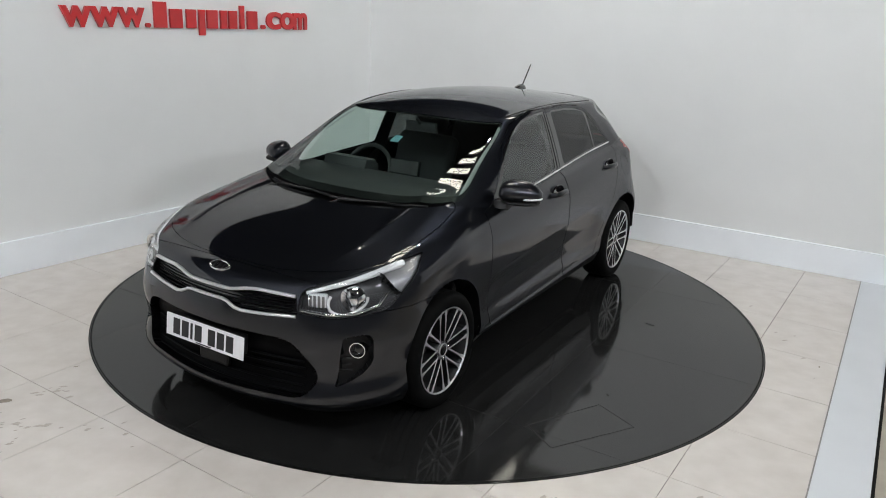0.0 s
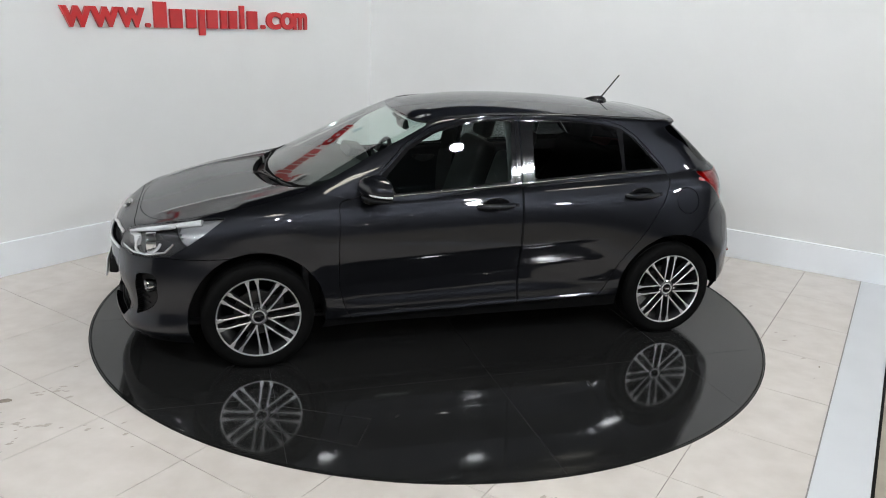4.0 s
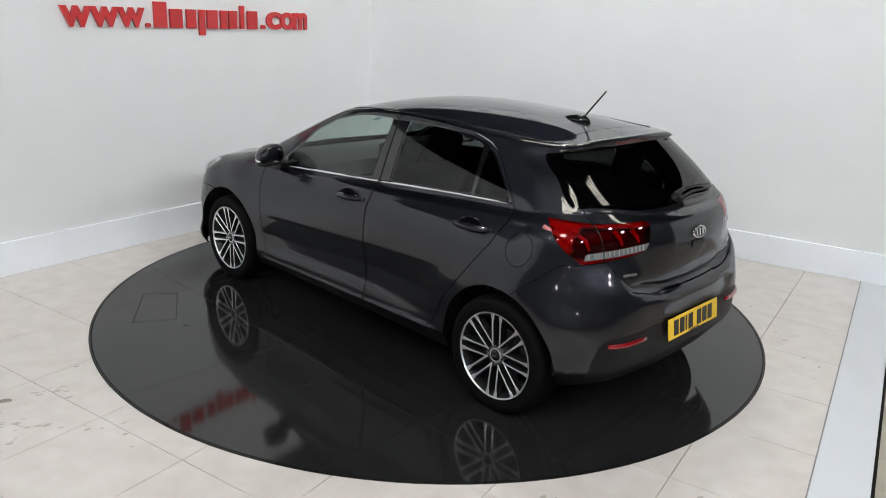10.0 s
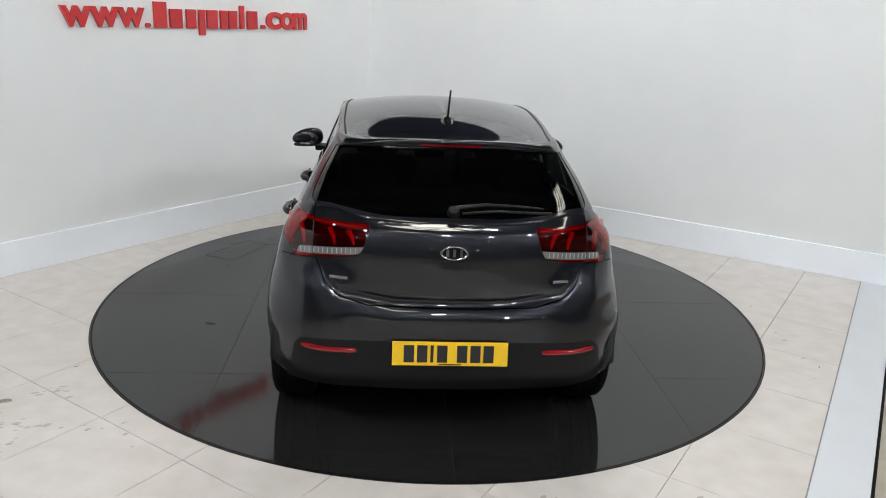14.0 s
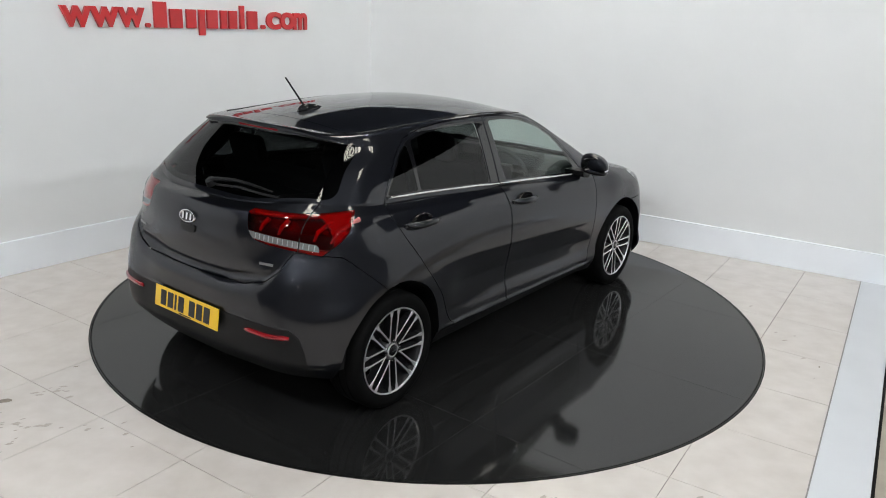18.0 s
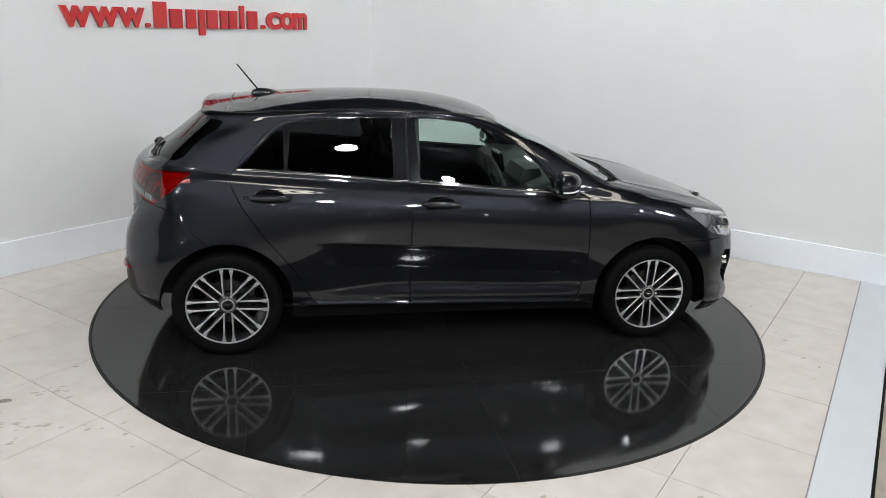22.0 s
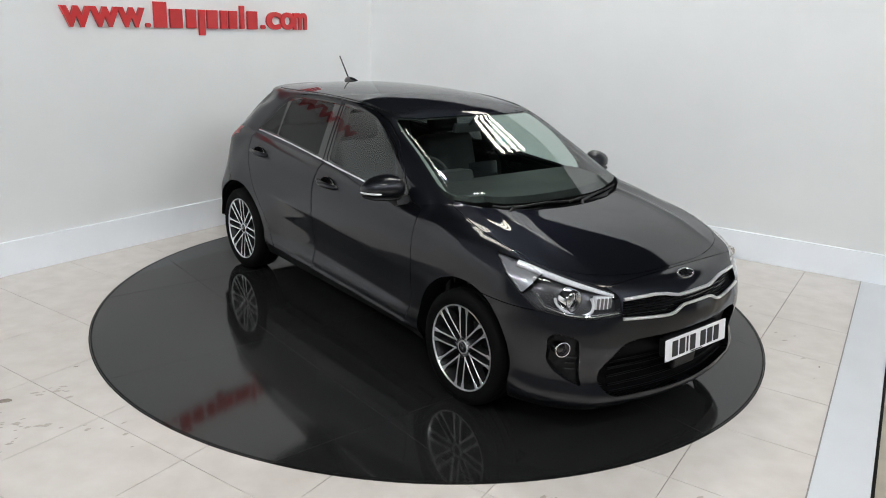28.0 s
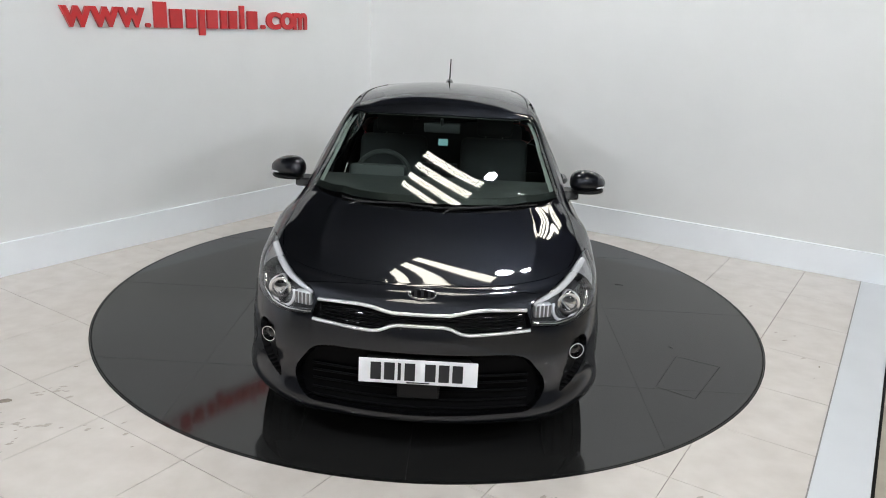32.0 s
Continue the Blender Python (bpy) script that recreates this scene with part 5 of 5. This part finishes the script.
    for y0, y1 in ((-0.50, 0.10), (0.0, 0.56)):
        ys = np.linspace(y0, y1, 9)
        pts = []
        for i, y in enumerate(ys):
            x = np.interp(abs(y), (0, 0.25, 0.47, 0.61), (1.195, 1.175, 1.115, 1.045)) - 0.02 * math.sin(i / 8 * math.pi)
            v, n = skin_at(full, "xy", x, abs(y), cow)
            pts.append((v.x, y, v.z - 0.004))
        wpr = part("wiper", tube(pts, 0.007, 6), M_BLACK, car, "", 60)
        part("wiper_arm", tube([(pts[0][0] + 0.10, y0 + 0.02, pts[0][2] - 0.035), (pts[1][0] + 0.04, ys[1] + 0.02, pts[1][2] + 0.002), (pts[5][0] + 0.012, ys[5], pts[5][2] + 0.008)], [0.012, 0.009, 0.006], 6), M_BLACK, wpr, "", 60)
    cowl.moved(-0.035).rimmed(-0.034).both().build("cowl_panel", M_BLACK, car)
    # black mouldings in the roof ditches
    top = (full.A[:, 1] > 11.6) & (full.A[:, 0] > 2)
    for side in (1, -1):
        xs = np.linspace(0.22, -1.24, 22)
        pts = along_skin(full, "xy", [(x, np.interp(x, (-1.24, -0.9, -0.3, 0.1, 0.22), (0.508, 0.535, 0.555, 0.548, 0.535))) for x in xs], top, 0.0)
        part("roof_moulding", tube([(p.x, p.y * side, p.z - 0.001) for p in pts], 0.0055, 6), M_BLACK, car, "", 60)
    # aerial on the roof
    bm = bmesh.new()
    bmesh.ops.create_uvsphere(bm, u_segments=20, v_segments=10, radius=1.0)
    for v in bm.verts:
        v.co = (-1.065 + v.co.x * 0.10, v.co.y * 0.030 * (1.0 - 0.35 * v.co.x), 1.408 + max(v.co.z, -0.2) * (0.036 - 0.014 * v.co.x))
    ant = part("aerial", bm, M_GLOSSBLACK, car, "black roof aerial leaning back", 60)
    part("aerial_rod", tube([(-1.115, 0, 1.430), (-1.245, 0, 1.588)], [0.0055, 0.0045], 8), M_BLACK, ant)
    # lower grille lip and under tray
    part("under_tray", box((3.30, 1.30, 0.03), pose(0.05, 0, 0.225), 0.01), M_BLACK, car)
    part("front_tray", slab([(1.66, -0.76), (1.66, 0.76), (1.85, 0.66), (1.97, 0.45), (1.97, -0.45), (1.85, -0.66)], "z", 0.205, 0.235), M_BLACK, car)
    cabin(car)
    # inner roof lining
    roof, _ = full.split(np.where(full.A[:, 1] > 12.2, -0.05, 0.05))
    roof.moved(-0.03).both().build("headlining", M_LINING, car)
    pattern = wheel_pattern(car)
    for x, s in ((1.29, 1), (-1.29, 1), (1.29, -1), (-1.29, -1)):
        m = pose(x, s * 0.745, 0.306, 0, 8.7 if (x > 0 and s > 0) else 0, 0 if s > 0 else 180)
        if (x, s) == (1.29, 1):
            pattern.matrix_basis = m
        else:
            copy_thing(pattern, m)
    return car


def flank_of(k):
    return (k.A[:, 0] > 3.2) & (k.A[:, 0] < 9.7)


CAR = build_car()


# ---- turntable ----
def turntable():
    n = 180
    ring = [(TABLE_R * math.cos(2 * math.pi * i / n), TABLE_R * math.sin(2 * math.pi * i / n)) for i in range(n)]
    t = part("turntable", slab(ring, "z", -0.010, 0.002), M_TABLE, None, "", 30)
    tagged(t, "round glossy black vehicle turntable with fine scratches", "turntable")
    bm = bmesh.new()
    r0, r1 = TABLE_R - 0.013, TABLE_R + 0.005
    rows = []
    for i in range(n):
        a = 2 * math.pi * i / n
        rows.append([bm.verts.new((r * math.cos(a), r * math.sin(a), z)) for r, z in ((r1, -0.004), (r1, 0.0012), (r0, 0.0026), (r0, -0.002))])
    for i in range(n):
        p, q = rows[i], rows[(i + 1) % n]
        for j in range(3):
            bm.faces.new((p[j], q[j], q[j + 1], p[j + 1]))
    part("edge_trim", bm, M_EDGE, t)
    for x in (-1.2, 0.0, 1.2):
        h = math.sqrt(TABLE_R ** 2 - x * x) - 0.01
        part("joint", box((0.0018, 2 * h, 0.0006), pose(x, 0, 0.0021)), M_SEAM, t)
    for y in (-1.22, 0.0, 1.22):
        h = math.sqrt(TABLE_R ** 2 - y * y) - 0.01
        part("joint", box((2 * h, 0.0018, 0.0006), pose(0, y, 0.0021)), M_SEAM, t)
    # a lift-out hatch, a key slot and two scuffs
    corners = [Vector((1.175, 1.325, 0)), Vector((0.755, 1.545, 0)), Vector((0.872, 1.775, 0)), Vector((1.297, 1.510, 0))]
    for p, q in zip(corners, corners[1:] + corners[:1]):
        part("hatch_joint", box(((q - p).length, 0.004, 0.0008), frame_pose((p + q) / 2 + Vector((0, 0, 0.0022)), q - p)), M_SEAM, t)
    part("key_slot", box((0.062, 0.017, 0.001), pose(-0.513, 1.428, 0.0024, 0, 0, 78)), M_SEAM, t)
    part("key_slot", box((0.030, 0.010, 0.001), pose(0.624, 1.545, 0.0024, 0, 0, 40)), M_SEAM, t)
    return t


TABLE = turntable()


# ---- sign, lights ----
def letter_mesh(ch, height):
    cu = bpy.data.curves.new("letter", "FONT")
    cu.body = ch
    cu.size = height / 0.53
    cu.extrude = 0.012
    cu.offset = 0.008
    ob = new("letter", cu)
    bpy.context.view_layer.update()
    me = bpy.data.meshes.new_from_object(ob.evaluated_get(bpy.context.evaluated_depsgraph_get()))
    bpy.data.objects.remove(ob)
    return me


def sign():
    s = thing("wall_sign", "raised red lettering with a web address, name as plain bars", "sign")
    inward = Vector((-LEFT.y, LEFT.x, 0))
    if inward.dot(CORNER) > 0:
        inward = -inward
    right = -LEFT

    def put(me, a, b, z0, z1, name):
        xs = [v.co.x for v in me.vertices]
        ys = [v.co.y for v in me.vertices]
        sx, sy = (a - b) / (max(xs) - min(xs)), (z1 - z0) / (max(ys) - min(ys))
        m = Matrix((right, Vector((0, 0, 1)), inward)).transposed().to_4x4()
        m.translation = CORNER + LEFT * a + inward * 0.016 + Vector((0, 0, z0))
        me.transform(m @ Matrix.Diagonal((sx, sy, 1, 1)) @ Matrix.Translation((-min(xs), -min(ys), 0)))
        return mesh_object(name, me, M_SIGN, s)

    for ch, a, b, z0, z1 in (("w", 3.375, 3.135, 1.730, 1.880), ("w", 3.150, 2.915, 1.732, 1.880), ("w", 2.930, 2.700, 1.733, 1.881), (".", 2.695, 2.652, 1.733, 1.768),
                             (".", 1.528, 1.478, 1.730, 1.768), ("c", 1.462, 1.292, 1.729, 1.882), ("o", 1.292, 1.122, 1.729, 1.882), ("m", 1.132, 0.960, 1.729, 1.882)):
        put(letter_mesh(ch, 0.15), a, b, z0, z1, "letter")
    for a, b, z0, z1 in ((2.630, 2.490, 1.733, 1.930), (2.485, 2.345, 1.732, 1.880), (2.325, 2.215, 1.732, 1.880), (2.200, 2.130, 1.675, 1.880), (2.125, 1.995, 1.731, 1.880),
                         (1.980, 1.900, 1.731, 1.880), (1.895, 1.790, 1.731, 1.880), (1.770, 1.715, 1.731, 1.925), (1.695, 1.560, 1.729, 1.882)):
        bm = box((1, 1, 0.024), pose(0.5, 0.5, 0), 0)
        me = bpy.data.meshes.new("letter_bar")
        bm.to_mesh(me)
        bm.free()
        trim = 0.10 * (a - b)
        put(me, a - trim, b + trim, z0, z1, "letter_bar")


sign()


def floor_marks():
    m = material("brown_floor_stain", (0.24, 0.20, 0.155), 0.6, 0, 0, 0.4, 60)
    faint = material("faint_floor_dirt", (0.40, 0.355, 0.305), 0.4, 0, 0, 0.3, 80)
    marks = [(-2.12, -1.664, 0.044, 0.020, 20, m), (2.374, -0.872, 0.012, 0.005, 60, m), (-1.939, -1.261, 0.014, 0.005, 30, m), (1.344, -1.769, 0.018, 0.008, 50, m)]
    rng = random.Random(7)
    # trodden dirt in patches along the worn line of tiles
    for cx, cy, sx, sy, count in ((-2.02, -1.93, 0.10, 0.09, 26), (-1.93, -1.55, 0.18, 0.05, 14), (-1.62, -1.90, 0.22, 0.05, 10), (0.9, -2.28, 0.3, 0.05, 8), (2.3, -0.6, 0.1, 0.3, 6)):
        for i in range(count):
            a = rng.uniform(0.006, 0.022)
            marks.append((cx + rng.gauss(0, sx), cy + rng.gauss(0, sy), a, a * rng.uniform(0.25, 0.6), rng.uniform(10, 50), faint))
    for x, y, a, b, r, mat in marks:
        if math.hypot(x, y) < TABLE_R + 0.03:
            continue
        bm = bmesh.new()
        n = 12
        out = [(a * math.cos(2 * math.pi * i / n) * (1 + 0.2 * math.sin(3.1 * i + x * 9)), b * math.sin(2 * math.pi * i / n) * (1 + 0.25 * math.cos(2.3 * i + y * 7))) for i in range(n)]
        add_slab(bm, out, "z", 0.0, 0.0009)
        s = part("floor_stain", bm, mat, None)
        tagged(s, "small dry brown stain on a cream tile" if mat is m else "faint speck of trodden dirt on a cream tile", "stain", "stains on the tiles")
        s.matrix_basis = pose(x, y, 0.0, 0, 0, r)


floor_marks()


def light_panel(x, y, z, length, wide, turn):
    t = tagged(part("batten_light", box((length + 0.05, wide + 0.03, 0.06), pose(0, 0, 0.038), 0.008), M_HALL, None), "long fluorescent batten light under the ceiling", "light", "ceiling batten lights")
    part("tube", box((length, wide, 0.012), pose(0, 0, 0.002), 0.004), M_TUBE, t)
    for s in (-1, 1):
        part("hanger", tube([(s * length * 0.35, 0, 0.06), (s * length * 0.35, 0, CEILING - z)], 0.008, 6), M_HALL, t)
    t.matrix_basis = pose(x, y, z, 0, 0, turn)


def floodlight(eye, aim, r, glass, label, group):
    """A round lamp at eye, its front turned to aim."""
    d = (Vector(aim) - Vector(eye)).normalized()
    turn = Vector((0, 1, 0)).rotation_difference(d).to_matrix().to_4x4()
    f = part("floodlight", lathe([(0.0, -0.09), (r * 0.7, -0.08), (r * 1.1, 0.0), (r * 1.03, 0.0), (0, -0.02)], 28), M_HALL, None, "", 40)
    tagged(f, label, "light", group)
    part("lamp_glass", lathe([(0, -0.004), (r, -0.004), (r, 0.004), (0, 0.004)], 28), glass, f)
    up = turn.inverted() @ Vector((0, 0, CEILING - eye[2]))
    part("hanger", tube([(0, -0.06, 0), up], 0.012, 6), M_HALL, f)
    f.matrix_basis = Matrix.Translation(eye) @ turn


def lights():
    turn = -35
    for gx, gy, count, length, step, wide in ((0.02, 0.78, 4, 1.15, 0.235, 0.115), (1.8, 3.6, 4, 1.10, 0.23, 0.11), (3.1, -1.25, 4, 0.85, 0.16, 0.085), (-0.45, -3.2, 4, 0.9, 0.18, 0.12)):
        for i in range(count):
            d = (i - (count - 1) / 2) * step
            light_panel(gx - d * math.sin(radians(turn)), gy + d * math.cos(radians(turn)), 4.6, length, wide, turn)
    floodlight((0.80, 0.92, 4.6), (0.80, 0.92, 0), 0.095, M_FLOOD, "round floodlight hanging from the dark ceiling", "ceiling floodlights")
    # unseen floodlights; the two at x 6 and over are added to brighten the flank
    for x, y in ((0.6, -5.7), (-2.6, -4.9), (-4.7, -3.7), (3.4, -4.4), (6.8, -3.6), (6.0, -5.6), (2.4, -7.2), (-4.0, -8.2)):
        floodlight((x, y, 4.55), (0.3, 1.2, 0.9), 0.12, M_KEY, "unseen aimed floodlight under the ceiling, in a set with added fill lamps", "hall floodlights")
    # small downlights in two rows over the hall, seen as bright points in the paint
    for row, (y, z) in enumerate(((-6.6, 3.9), (-8.9, 4.1))):
        for k_ in range(7):
            x = -6.3 + 2.1 * k_ + 0.7 * row
            f = part("downlight", lathe([(0.0, 0.10), (0.05, 0.10), (0.056, 0.0), (0.048, 0.0), (0, 0.03)], 16, pose(0, 0, 0, 90)), M_HALL, None, "", 40)
            tagged(f, "small round downlight hanging in the dim hall", "light", "hall downlights")
            part("lamp_glass", lathe([(0, 0.006), (0.047, 0.006), (0.047, 0.012), (0, 0.012)], 16, pose(0, 0, 0, 90)), M_SPOT, f)
            part("hanger", tube([(0, 0, 0.09), (0, 0, CEILING - z)], 0.006, 6), M_HALL, f)
            f.matrix_basis = pose(x, y, z)
    # small spotlights on the hall's far wall, seen mirrored in the paint
    for x, z in ((-5.2, 2.5), (-2.4, 2.5), (0.4, 2.5), (3.2, 2.5), (6.0, 2.5)):
        f = part("spotlight", lathe([(0.0, -0.10), (0.05, -0.10), (0.075, 0.0), (0.065, 0.0), (0, -0.03)], 20), M_HALL, None, "", 40)
        tagged(f, "small round wall spotlight in the dim hall", "light", "hall spotlights")
        part("lamp_glass", lathe([(0, -0.012), (0.064, -0.012), (0.064, -0.006), (0, -0.006)], 20), M_SPOT, f)
        part("bracket", box((0.04, 0.30, 0.04), pose(0, -0.22, 0)), M_HALL, f)
        f.matrix_basis = pose(x, -12.65, z)


lights()


# ---- what moves ----
def turned(t):
    a = TURN_START - TURN_RATE * t
    r = Matrix.Rotation(radians(a), 4, "Z")
    return r, r @ Matrix.Translation(CAR_SET)


def motions():
    times = [i * 1.0 for i in range(33)]
    walk(TABLE, [(t, turned(t)[0]) for t in times])
    walk(CAR, [(t, turned(t)[1] @ Matrix.Translation((0, 0, 0.002))) for t in times])


motions()
